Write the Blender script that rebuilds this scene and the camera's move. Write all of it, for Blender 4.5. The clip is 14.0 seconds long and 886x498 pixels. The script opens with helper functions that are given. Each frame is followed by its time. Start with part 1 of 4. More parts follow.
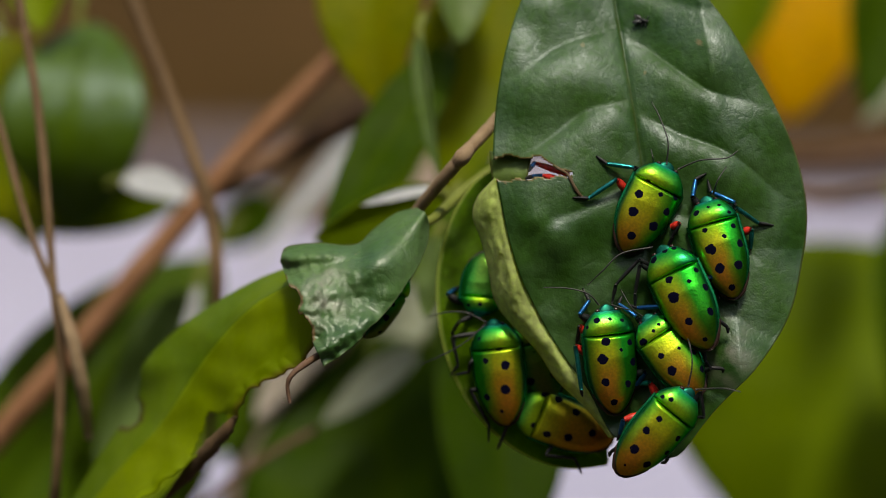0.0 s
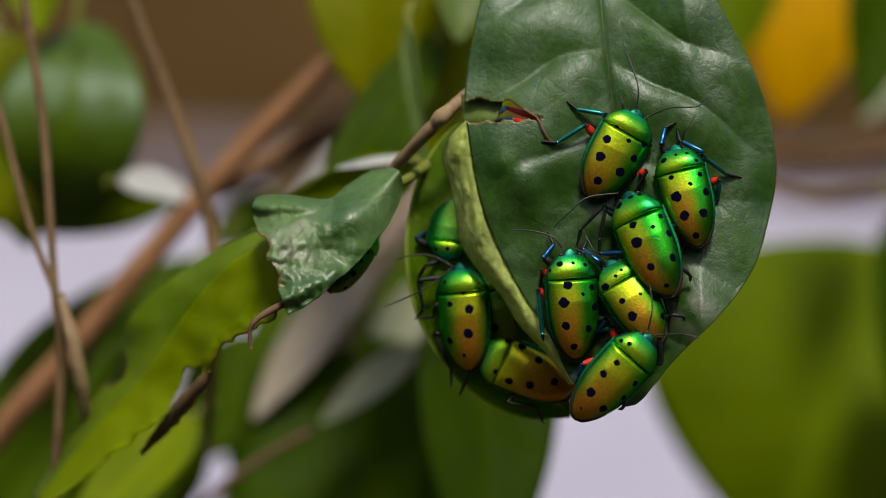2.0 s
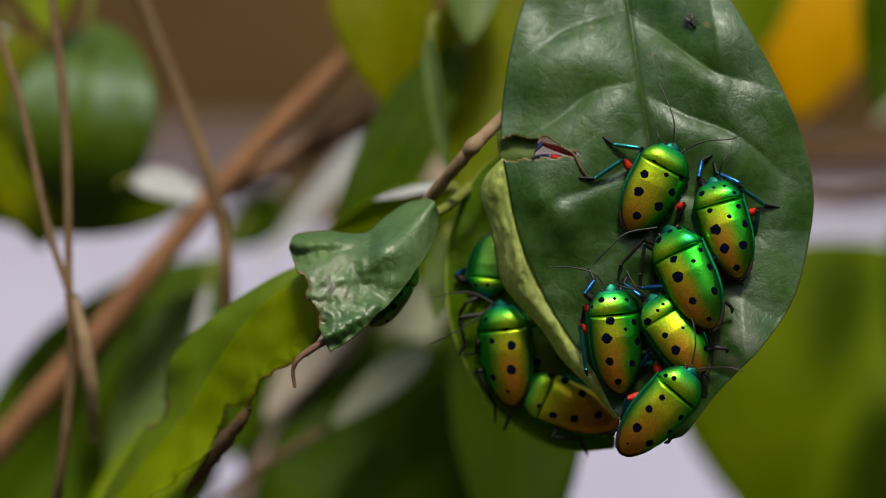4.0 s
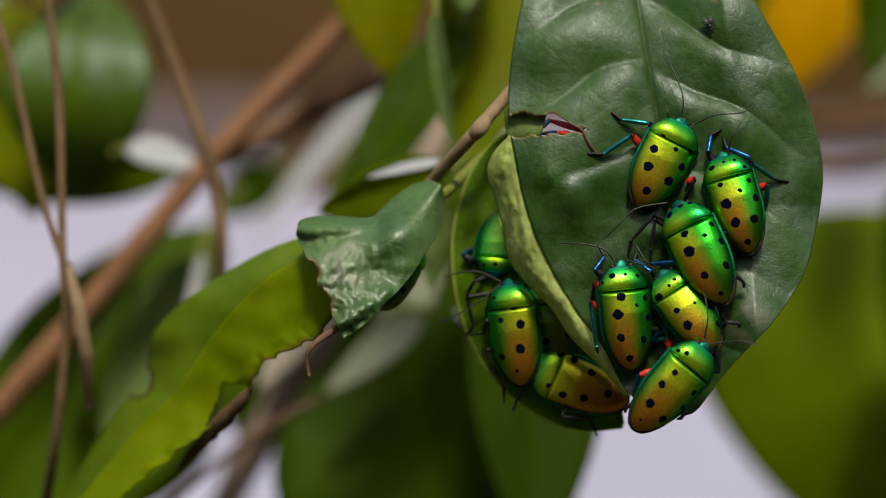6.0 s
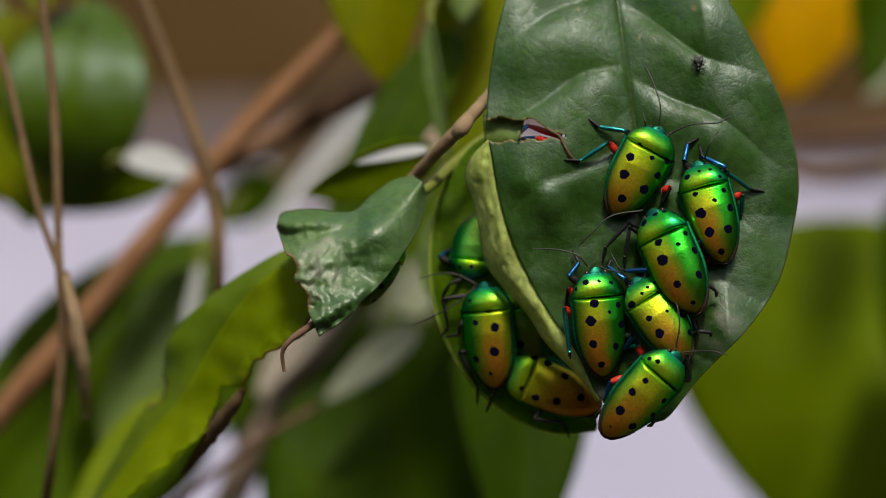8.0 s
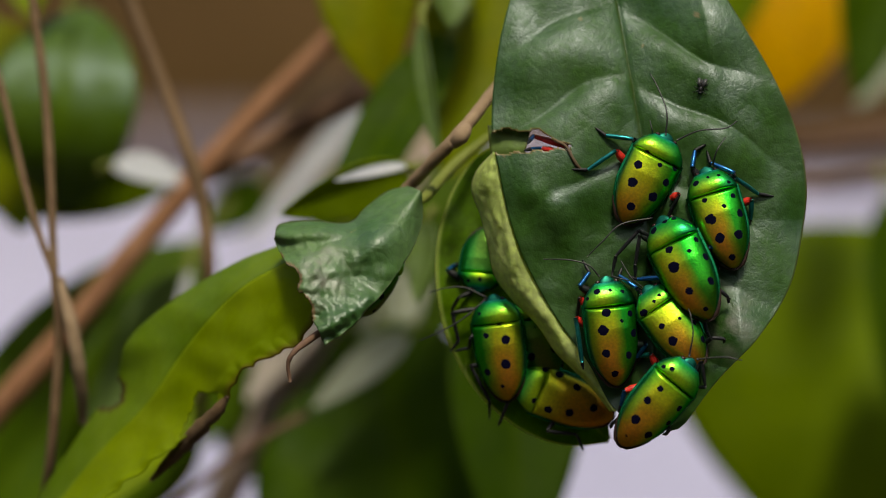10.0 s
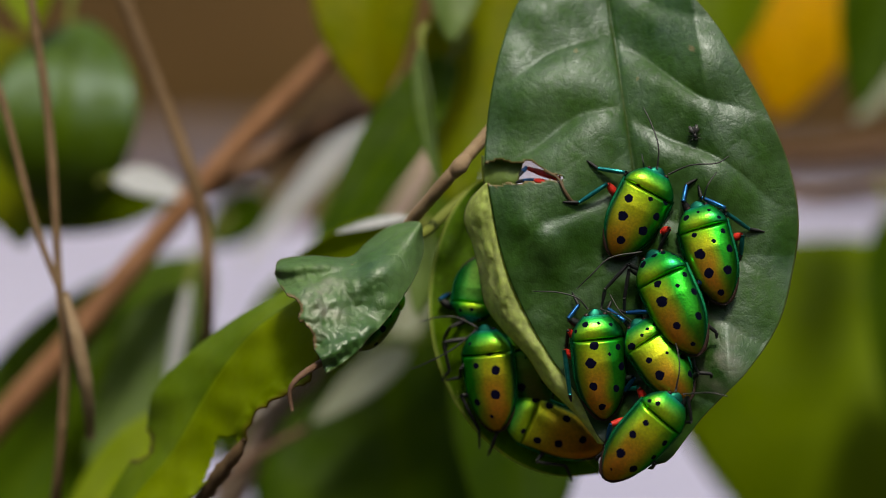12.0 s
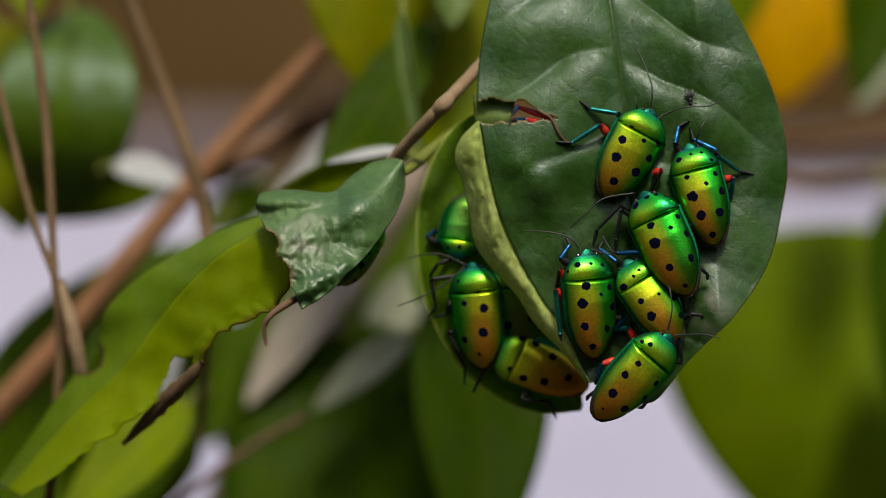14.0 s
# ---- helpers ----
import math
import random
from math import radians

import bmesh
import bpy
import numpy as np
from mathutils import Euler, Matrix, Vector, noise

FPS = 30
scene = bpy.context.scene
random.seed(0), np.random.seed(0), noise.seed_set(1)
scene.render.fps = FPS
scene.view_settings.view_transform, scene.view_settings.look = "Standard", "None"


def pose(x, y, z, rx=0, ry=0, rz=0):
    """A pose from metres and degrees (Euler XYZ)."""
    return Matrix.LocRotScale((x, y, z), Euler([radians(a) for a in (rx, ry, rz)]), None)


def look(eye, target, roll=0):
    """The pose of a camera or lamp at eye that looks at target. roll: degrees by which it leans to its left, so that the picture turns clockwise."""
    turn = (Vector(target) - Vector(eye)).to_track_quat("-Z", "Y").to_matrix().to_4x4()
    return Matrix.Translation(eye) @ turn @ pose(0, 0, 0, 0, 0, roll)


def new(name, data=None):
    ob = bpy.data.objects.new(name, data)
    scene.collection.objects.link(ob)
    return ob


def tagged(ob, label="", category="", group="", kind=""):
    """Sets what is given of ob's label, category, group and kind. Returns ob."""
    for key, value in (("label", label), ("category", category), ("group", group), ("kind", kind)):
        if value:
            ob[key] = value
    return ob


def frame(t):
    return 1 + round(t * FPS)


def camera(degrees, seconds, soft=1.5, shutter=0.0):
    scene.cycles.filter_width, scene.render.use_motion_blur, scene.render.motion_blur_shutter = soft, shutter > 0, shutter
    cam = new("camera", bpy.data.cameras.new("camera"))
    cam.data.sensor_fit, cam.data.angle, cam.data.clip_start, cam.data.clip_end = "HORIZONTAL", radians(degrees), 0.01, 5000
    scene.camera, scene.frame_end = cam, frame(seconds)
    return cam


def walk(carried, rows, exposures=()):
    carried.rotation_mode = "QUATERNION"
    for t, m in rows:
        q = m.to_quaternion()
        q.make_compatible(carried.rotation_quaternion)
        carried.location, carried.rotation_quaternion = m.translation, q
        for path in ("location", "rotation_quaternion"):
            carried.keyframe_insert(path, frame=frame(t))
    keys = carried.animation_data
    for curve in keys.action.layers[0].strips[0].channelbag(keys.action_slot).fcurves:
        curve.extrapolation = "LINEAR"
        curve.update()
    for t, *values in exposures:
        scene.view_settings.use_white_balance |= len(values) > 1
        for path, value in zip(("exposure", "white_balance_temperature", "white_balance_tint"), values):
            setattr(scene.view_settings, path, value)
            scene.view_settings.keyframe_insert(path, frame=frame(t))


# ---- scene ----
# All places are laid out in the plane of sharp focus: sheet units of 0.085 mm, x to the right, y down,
# with a depth in metres behind that plane, then turned into the world by LAY.
UNIT, REACH, TILT, HEIGHT = 8.5e-5, 0.37036, -15.2, 1.3
LAY = pose(0, 0, HEIGHT, TILT)


def V(x, y, d=0.0):
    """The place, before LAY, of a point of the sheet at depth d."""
    k = UNIT * (REACH + d) / REACH
    return Vector(((x - 784) * k, d, (441 - y) * k))


# ---- camera ----
cam = camera(20.4, 14.0, soft=1.0)
cam.data.dof.use_dof = True
cam.data.dof.focus_distance = REACH - 0.0045
cam.data.dof.aperture_fstop = 8.5


def shot(t, yaw, pitch):
    return (t, LAY @ pose(0, -REACH, 0, 90 + pitch, 0, yaw))


walk(cam, [
    shot(0, 0.000, 0.000),
    shot(0.5, -0.125, -0.079),
    shot(1, -0.210, -0.210),
    shot(1.5, -0.138, -0.210),
    shot(2, -0.046, -0.007),
    shot(2.5, 0.013, 0.105),
    shot(3, 0.125, 0.243),
    shot(3.5, 0.243, 0.309),
    shot(4, 0.224, 0.013),
    shot(4.2, 0.224, -0.171),
    shot(6.3, 0.085, -0.730),
    shot(6.5, 0.085, -0.690),
    shot(7, 0.085, -0.684),
    shot(7.5, 0.020, -0.579),
    shot(8, 0.039, -0.519),
    shot(8.5, -0.105, -0.480),
    shot(8.7, -0.184, -0.480),
    shot(10.8, -0.224, -0.309),
    shot(11, -0.237, -0.309),
    shot(11.5, -0.289, -0.197),
    shot(12, -0.204, -0.039),
    shot(12.5, -0.053, -0.072),
    shot(13, -0.184, -0.302),
    shot(13.5, -0.184, -0.322),
    shot(14, -0.204, -0.329)], exposures=[(0, 0.36, 7350, 3), (14, 0.36, 7350, 3)])

# ---- world and sun ----
world = bpy.data.worlds.new("sky")
scene.world = world
world.use_nodes = True
wn = world.node_tree.nodes
sky = wn.new("ShaderNodeTexSky")
sky.sky_type, sky.sun_disc = "NISHITA", False
sky.sun_elevation, sky.sun_rotation = radians(71), radians(168)
sky.air_density, sky.dust_density = 1.0, 3.0
world.node_tree.links.new(sky.outputs[0], wn["Background"].inputs[0])
wn["Background"].inputs[1].default_value = 0.10
sun_data = bpy.data.lights.new("sun", "SUN")
sun_data.energy, sun_data.angle, sun_data.color = 2.0, radians(10), (1.0, 0.95, 0.88)
sun = new("sun", sun_data)
sun.matrix_world = look((0.12, -0.55, 1.7), (0, 0, 0))


# ---- materials ----
def material(name, rough=0.5, metal=0.0, spec=0.5):
    m = bpy.data.materials.new(name)
    m.use_nodes = True
    b = m.node_tree.nodes["Principled BSDF"]
    b.inputs["Roughness"].default_value = rough
    b.inputs["Metallic"].default_value = metal
    b.inputs["Specular IOR Level"].default_value = spec
    return m, m.node_tree.nodes, m.node_tree.links, b


def noise_tex(n, l, scale, detail=4.0, coord="Object"):
    tc = n.new("ShaderNodeTexCoord")
    t = n.new("ShaderNodeTexNoise")
    t.inputs["Scale"].default_value, t.inputs["Detail"].default_value = scale, detail
    l.new(tc.outputs[coord], t.inputs["Vector"])
    return t


def ramp(n, l, source, stops):
    r = n.new("ShaderNodeValToRGB")
    els = r.color_ramp.elements
    while len(els) < len(stops):
        els.new(0.5)
    for e, (p, c) in zip(els, stops):
        e.position, e.color = p, (*c, 1)
    l.new(source, r.inputs[0])
    return r


def mix(n, l, fac, a, b, mode="MIX"):
    m = n.new("ShaderNodeMix")
    m.data_type, m.blend_type = "RGBA", mode
    for sock, val in ((m.inputs[0], fac), (m.inputs[6], a), (m.inputs[7], b)):
        if isinstance(val, (int, float)):
            sock.default_value = val
        elif isinstance(val, tuple):
            sock.default_value = (*val, 1)
        else:
            l.new(val, sock)
    return m.outputs[2]


def attribute(n, name):
    a = n.new("ShaderNodeAttribute")
    a.attribute_name = name
    return a.outputs["Fac"]


def bump(n, l, b, height, strength, distance):
    k = n.new("ShaderNodeBump")
    k.inputs["Strength"].default_value, k.inputs["Distance"].default_value = strength, distance
    l.new(height, k.inputs["Height"])
    l.new(k.outputs[0], b.inputs["Normal"])


def maths(n, l, op, a, b=0.0, c=0.0):
    k = n.new("ShaderNodeMath")
    k.operation = op
    for sock, val in zip(k.inputs, (a, b, c)):
        if isinstance(val, (int, float)):
            sock.default_value = val
        else:
            l.new(val, sock)
    return k.outputs[0]


def leaf_material(name, dark, light, vein, rough=0.42, through_light=0.25, spots=0.0, brown=(0.10, 0.05, 0.02), spec=0.5, net_relief=0.12, sheen=(1.0, 1.0, 1.0), speck=0.0, relief=0.38, mottle=1.0):
    """Leaf skin: mottled green, paler veins, brown torn rims, some light let through."""
    m, n, l, b = material(name, rough, 0.0, spec)
    big = noise_tex(n, l, 70, 5)
    small = noise_tex(n, l, 900, 3)
    col = ramp(n, l, big.outputs[0], [(0.3, dark), (0.7, light)]).outputs[0]
    fine = ramp(n, l, small.outputs[0], [(0.35, (0.82, 0.82, 0.82)), (0.7, (1.1, 1.12, 1.05))]).outputs[0]
    col = mix(n, l, mottle, col, fine, "MULTIPLY")
    scratch = n.new("ShaderNodeTexNoise")
    stretch = n.new("ShaderNodeMapping")
    stretch.inputs["Scale"].default_value, stretch.inputs["Rotation"].default_value = (2600, 700, 160), (0, 0.9, 0)
    l.new(small.inputs["Vector"].links[0].from_socket, stretch.inputs["Vector"])
    l.new(stretch.outputs[0], scratch.inputs["Vector"])
    scratch.inputs["Scale"].default_value = 1.0
    col = mix(n, l, ramp(n, l, scratch.outputs[0], [(0.70, (0, 0, 0)), (0.78, (0.35, 0.35, 0.35))]).outputs[0], col, vein)
    v = attribute(n, "vein")
    col = mix(n, l, maths(n, l, "MULTIPLY", v, 0.75), col, vein)
    if spots:
        dots = noise_tex(n, l, 420, 2)
        col = mix(n, l, ramp(n, l, dots.outputs[0], [(0.735, (0, 0, 0)), (0.76, (spots,) * 3)]).outputs[0], col, (0.25, 0.2, 0.07))
    scar = noise_tex(n, l, 330, 5)
    scar_f = maths(n, l, "MULTIPLY", attribute(n, "stain"), ramp(n, l, scar.outputs[0], [(0.38, (0, 0, 0)), (0.62, (1, 1, 1))]).outputs[0])
    col = mix(n, l, scar_f, col, (0.22, 0.22, 0.17))
    rim = attribute(n, "rim")
    col = mix(n, l, rim, col, brown)
    l.new(col, b.inputs["Base Color"])
    warp = noise_tex(n, l, 160, 3)
    coords = small.inputs["Vector"].links[0].from_socket
    bent = n.new("ShaderNodeVectorMath")
    bent.operation = "MULTIPLY_ADD"
    bent.inputs[1].default_value = (0.004, 0.004, 0.004)
    l.new(warp.outputs["Color"], bent.inputs[0]), l.new(coords, bent.inputs[2])
    net = []
    for scale, width in ((210, 0.10), (640, 0.16)):
        cells = n.new("ShaderNodeTexVoronoi")
        cells.feature = "DISTANCE_TO_EDGE"
        cells.inputs["Scale"].default_value = scale
        l.new(bent.outputs[0], cells.inputs["Vector"])
        net.append(ramp(n, l, cells.outputs[0], [(0.0, (0, 0, 0)), (width, (1, 1, 1))]).outputs[0])
    h = maths(n, l, "ADD", maths(n, l, "MULTIPLY", net[0], net_relief), maths(n, l, "MULTIPLY", net[1], net_relief * 0.4))
    h = maths(n, l, "ADD", h, maths(n, l, "MULTIPLY", warp.outputs[0], 0.8))
    h = maths(n, l, "ADD", h, maths(n, l, "MULTIPLY", small.outputs[0], 0.5))
    tiny = noise_tex(n, l, 3600, 2)
    h = maths(n, l, "ADD", h, maths(n, l, "MULTIPLY", tiny.outputs[0], speck))
    b.inputs["Specular Tint"].default_value = (*sheen, 1)
    wax = ramp(n, l, noise_tex(n, l, 190, 6).outputs[0], [(0.36, (0.45, 0.45, 0.45)), (0.64, (1.5, 1.5, 1.5))]).outputs[0]
    l.new(maths(n, l, "MULTIPLY", wax, maths(n, l, "MULTIPLY_ADD", v, -0.85 * spec, spec)), b.inputs["Specular IOR Level"])
    bump(n, l, b, h, relief, 0.0004)
    gloss = maths(n, l, "ADD", maths(n, l, "MULTIPLY", big.outputs[0], 0.3), maths(n, l, "MULTIPLY", small.outputs[0], 0.36))
    l.new(maths(n, l, "ADD", gloss, rough - 0.32), b.inputs["Roughness"])
    tr = n.new("ShaderNodeBsdfTranslucent")
    l.new(mix(n, l, 1.0, col, (1.6, 1.5, 0.5), "MULTIPLY"), tr.inputs[0])
    ms = n.new("ShaderNodeMixShader")
    ms.inputs[0].default_value = through_light
    out = n["Material Output"]
    l.new(b.outputs[0], ms.inputs[1]), l.new(tr.outputs[0], ms.inputs[2]), l.new(ms.outputs[0], out.inputs[0])
    return m


LEAF = leaf_material("leaf_green", (0.022, 0.072, 0.007), (0.044, 0.112, 0.015), (0.037, 0.058, 0.007), 0.45, 0.15, 0.5, (0.20, 0.15, 0.05), 0.76, 0.15, (0.79, 0.88, 0.95), 0.26, 0.35)
LEAF_BACK = leaf_material("leaf_shaded_green", (0.096, 0.205, 0.003), (0.138, 0.265, 0.006), (0.72, 0.80, 0.25), 0.5, 0.55, spec=0.15)
LEAF_UNDER = leaf_material("leaf_underside", (0.46, 0.56, 0.16), (0.66, 0.74, 0.32), (0.48, 0.58, 0.2), 0.5, 0.4, spec=0.12, net_relief=0.4)
LEAF_CURLED = leaf_material("leaf_curled", (0.040, 0.115, 0.022), (0.110, 0.205, 0.062), (0.30, 0.40, 0.22), 0.50, 0.12, 0.8, (0.16, 0.09, 0.03), 1.0, 0.30, (0.92, 0.97, 0.95), 0.2, 0.42)
LEAF_LIME = leaf_material("leaf_lime", (0.20, 0.285, 0.003), (0.265, 0.35, 0.005), (0.33, 0.42, 0.02), 0.5, 0.4, brown=(0.13, 0.08, 0.01), spec=0.2, net_relief=0.03, relief=0.06, mottle=0.3)
LEAF_DULL_HALF = leaf_material("leaf_mid_green", (0.115, 0.21, 0.006), (0.20, 0.30, 0.015), (0.2, 0.31, 0.02), 0.42, 0.35, spec=0.4, relief=0.12, mottle=0.4)
LEAF_DARK = leaf_material("leaf_dark", (0.040, 0.086, 0.001), (0.066, 0.124, 0.002), (0.08, 0.14, 0.005), 0.55, 0.35, spec=0.12)
# Darker copy of the dark leaf, deep shade put into its colour.
LEAF_DEEP_SHADE = leaf_material("leaf_deep_green", (0.030, 0.066, 0.001), (0.048, 0.095, 0.002), (0.05, 0.09, 0.004), 0.55, 0.3, spec=0.1)
LEAF_FERN = leaf_material("leaf_fern_green", (0.065, 0.125, 0.002), (0.10, 0.175, 0.004), (0.11, 0.19, 0.01), 0.5, 0.35, spec=0.15)
LEAF_OLIVE = leaf_material("leaf_olive", (0.12, 0.185, 0.001), (0.17, 0.245, 0.002), (0.18, 0.26, 0.01), 0.55, 0.35, spec=0.12)
LEAF_TEAL = leaf_material("leaf_blue_green", (0.080, 0.145, 0.003), (0.105, 0.185, 0.006), (0.11, 0.19, 0.01), 0.40, 0.35, spec=0.8, sheen=(0.7, 0.88, 1.0), relief=0.15)
LEAF_ORANGE = leaf_material("leaf_orange", (0.58, 0.33, 0.001), (0.72, 0.43, 0.002), (0.66, 0.4, 0.01), 0.55, 0.4, spec=0.12)
LEAF_YELLOW = leaf_material("leaf_yellowing", (0.15, 0.215, 0.001), (0.27, 0.26, 0.002), (0.22, 0.26, 0.01), 0.55, 0.35, spec=0.12)
LEAF_SAGE = leaf_material("leaf_sage", (0.13, 0.21, 0.04), (0.19, 0.28, 0.08), (0.2, 0.28, 0.1), 0.4, 0.3, spec=0.5)
# Pale stand-in colour: sky sheen on leaves, and ground showing through gaps.
LEAF_SHEEN_GAP = leaf_material("leaf_pale", (0.47, 0.48, 0.53), (0.60, 0.61, 0.67), (0.5, 0.5, 0.5), 0.35, 0.2)
# Grey base stands in for a glossy leaf's dull sky sheen.
LEAF_SHEEN_GREY = leaf_material("leaf_grey_green", (0.27, 0.30, 0.21), (0.40, 0.42, 0.33), (0.3, 0.32, 0.2), 0.45, 0.2, spec=0.3)
# Beige base carries a leaf's pale sheen as plain colour.
LEAF_SHEEN_BEIGE = leaf_material("leaf_dusty", (0.40, 0.34, 0.29), (0.55, 0.48, 0.42), (0.5, 0.45, 0.4), 0.4, 0.2, relief=0.15)
LEAF_DRY = leaf_material("leaf_dry", (0.08, 0.045, 0.02), (0.18, 0.11, 0.055), (0.2, 0.13, 0.06), 0.7, 0.1)


def bark_material(name, a, b_, scale=400):
    m, n, l, b = material(name, 0.75, 0.0, 0.3)
    t = noise_tex(n, l, scale, 6)
    s = noise_tex(n, l, scale * 0.15, 3)
    col = mix(n, l, s.outputs[0], ramp(n, l, t.outputs[0], [(0.3, a), (0.7, b_)]).outputs[0], a)
    l.new(col, b.inputs["Base Color"])
    bump(n, l, b, t.outputs[0], 0.5, 0.0006)
    return m


BARK = bark_material("bark", (0.24, 0.11, 0.05), (0.42, 0.22, 0.12))
BARK_PALE = bark_material("bark_pale", (0.40, 0.29, 0.23), (0.58, 0.46, 0.38))
TWIG = bark_material("twig_bark", (0.27, 0.18, 0.105), (0.46, 0.34, 0.22))
BARK_DARK = bark_material("bark_dark", (0.12, 0.065, 0.04), (0.22, 0.13, 0.085))
BARK_SIDE = bark_material("bark_side", (0.17, 0.09, 0.05), (0.31, 0.175, 0.105))
STEM = bark_material("stem_dry", (0.15, 0.09, 0.045), (0.27, 0.175, 0.095))
PETIOLE = bark_material("petiole", (0.16, 0.19, 0.03), (0.24, 0.26, 0.06))


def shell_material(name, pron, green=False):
    """Jewel bug's metal skin: gold and orange on the back, green at the sides and front, a blue-green hem, black spots;
    its view-angle sheen is put into the colour.
    """
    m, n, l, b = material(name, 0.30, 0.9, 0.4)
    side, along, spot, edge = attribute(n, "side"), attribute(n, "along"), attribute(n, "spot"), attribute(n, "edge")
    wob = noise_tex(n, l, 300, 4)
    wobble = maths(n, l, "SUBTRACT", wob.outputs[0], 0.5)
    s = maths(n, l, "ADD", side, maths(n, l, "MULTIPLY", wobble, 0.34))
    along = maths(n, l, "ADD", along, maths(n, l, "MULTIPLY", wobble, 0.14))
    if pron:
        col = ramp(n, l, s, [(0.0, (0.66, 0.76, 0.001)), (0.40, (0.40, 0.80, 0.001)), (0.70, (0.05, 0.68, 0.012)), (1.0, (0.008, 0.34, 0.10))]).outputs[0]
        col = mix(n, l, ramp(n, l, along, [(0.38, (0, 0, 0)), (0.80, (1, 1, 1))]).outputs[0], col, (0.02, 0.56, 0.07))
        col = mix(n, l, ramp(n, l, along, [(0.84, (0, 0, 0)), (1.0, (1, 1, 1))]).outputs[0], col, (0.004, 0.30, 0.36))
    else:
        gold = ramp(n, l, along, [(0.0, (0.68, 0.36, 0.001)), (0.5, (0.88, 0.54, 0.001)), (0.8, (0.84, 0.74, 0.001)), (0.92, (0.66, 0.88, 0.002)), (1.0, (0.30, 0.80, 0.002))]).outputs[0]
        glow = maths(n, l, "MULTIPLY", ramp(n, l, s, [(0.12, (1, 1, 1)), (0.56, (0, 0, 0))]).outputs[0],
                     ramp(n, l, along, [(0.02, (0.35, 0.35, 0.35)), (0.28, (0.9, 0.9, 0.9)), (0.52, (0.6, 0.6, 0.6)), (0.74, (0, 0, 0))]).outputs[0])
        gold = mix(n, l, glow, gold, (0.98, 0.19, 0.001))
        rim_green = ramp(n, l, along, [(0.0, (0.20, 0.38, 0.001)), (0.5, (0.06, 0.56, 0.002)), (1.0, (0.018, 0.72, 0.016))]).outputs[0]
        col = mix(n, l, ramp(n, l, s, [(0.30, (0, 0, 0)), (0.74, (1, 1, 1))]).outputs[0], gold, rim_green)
    # Tints one copy by its sheen angle and one by the shade around it.
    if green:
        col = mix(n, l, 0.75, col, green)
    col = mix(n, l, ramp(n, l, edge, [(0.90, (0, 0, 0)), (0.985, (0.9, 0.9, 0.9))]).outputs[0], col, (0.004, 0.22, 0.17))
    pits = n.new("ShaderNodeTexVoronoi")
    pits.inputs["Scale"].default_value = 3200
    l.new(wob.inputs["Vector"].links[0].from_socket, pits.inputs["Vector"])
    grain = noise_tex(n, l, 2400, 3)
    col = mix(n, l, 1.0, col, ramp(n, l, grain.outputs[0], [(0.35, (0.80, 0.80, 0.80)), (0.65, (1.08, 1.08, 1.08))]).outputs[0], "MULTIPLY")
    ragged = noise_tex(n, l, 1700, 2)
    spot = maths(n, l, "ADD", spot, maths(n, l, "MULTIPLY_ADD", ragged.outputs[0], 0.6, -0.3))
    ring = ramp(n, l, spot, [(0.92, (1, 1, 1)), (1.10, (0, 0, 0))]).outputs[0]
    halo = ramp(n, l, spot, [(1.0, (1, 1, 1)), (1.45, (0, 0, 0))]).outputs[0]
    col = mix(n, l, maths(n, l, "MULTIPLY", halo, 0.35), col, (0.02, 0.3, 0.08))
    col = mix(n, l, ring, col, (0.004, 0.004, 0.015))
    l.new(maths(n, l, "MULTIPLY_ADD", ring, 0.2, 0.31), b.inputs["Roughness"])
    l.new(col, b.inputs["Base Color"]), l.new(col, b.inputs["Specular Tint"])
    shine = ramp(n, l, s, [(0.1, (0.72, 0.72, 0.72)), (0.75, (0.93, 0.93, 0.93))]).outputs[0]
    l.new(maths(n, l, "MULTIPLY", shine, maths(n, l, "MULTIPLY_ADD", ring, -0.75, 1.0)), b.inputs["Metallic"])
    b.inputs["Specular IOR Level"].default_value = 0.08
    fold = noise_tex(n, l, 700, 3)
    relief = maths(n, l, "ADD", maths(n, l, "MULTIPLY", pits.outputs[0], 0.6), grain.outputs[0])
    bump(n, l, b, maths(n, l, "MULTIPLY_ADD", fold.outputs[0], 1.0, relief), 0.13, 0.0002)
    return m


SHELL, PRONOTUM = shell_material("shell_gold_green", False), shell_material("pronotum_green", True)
# Green sheen of one bug's angle, put into its shell colour.
SHELL_GREEN_SHEEN = shell_material("shell_green_sheen", False, (0.02, 0.45, 0.06))
# Shaded copy for bugs under leaves, the dark put into its colour.
SHELL_SHADED = shell_material("shell_shaded", False, (0.006, 0.10, 0.025))


def plain(name, color, rough=0.35, metal=0.0, grain=1500):
    m, n, l, b = material(name, rough, metal)
    t = noise_tex(n, l, grain, 3)
    l.new(ramp(n, l, t.outputs[0], [(0.3, tuple(c * 0.7 for c in color)), (0.7, tuple(min(1, c * 1.25) for c in color))]).outputs[0], b.inputs["Base Color"])
    return m


BLACK = plain("leg_black", (0.008, 0.008, 0.010), 0.55)
GREY = plain("antenna_grey", (0.035, 0.033, 0.035), 0.5)
BLUE = plain("leg_blue", (0.02, 0.13, 0.35), 0.28, 0.8)
TEAL = plain("leg_teal", (0.02, 0.26, 0.26), 0.28, 0.8)
RED = plain("femur_red", (0.66, 0.03, 0.02), 0.4)
HEAD = plain("head_green", (0.004, 0.11, 0.075), 0.42, 0.85)
RIM = plain("flank_green", (0.01, 0.30, 0.10), 0.25, 0.85)
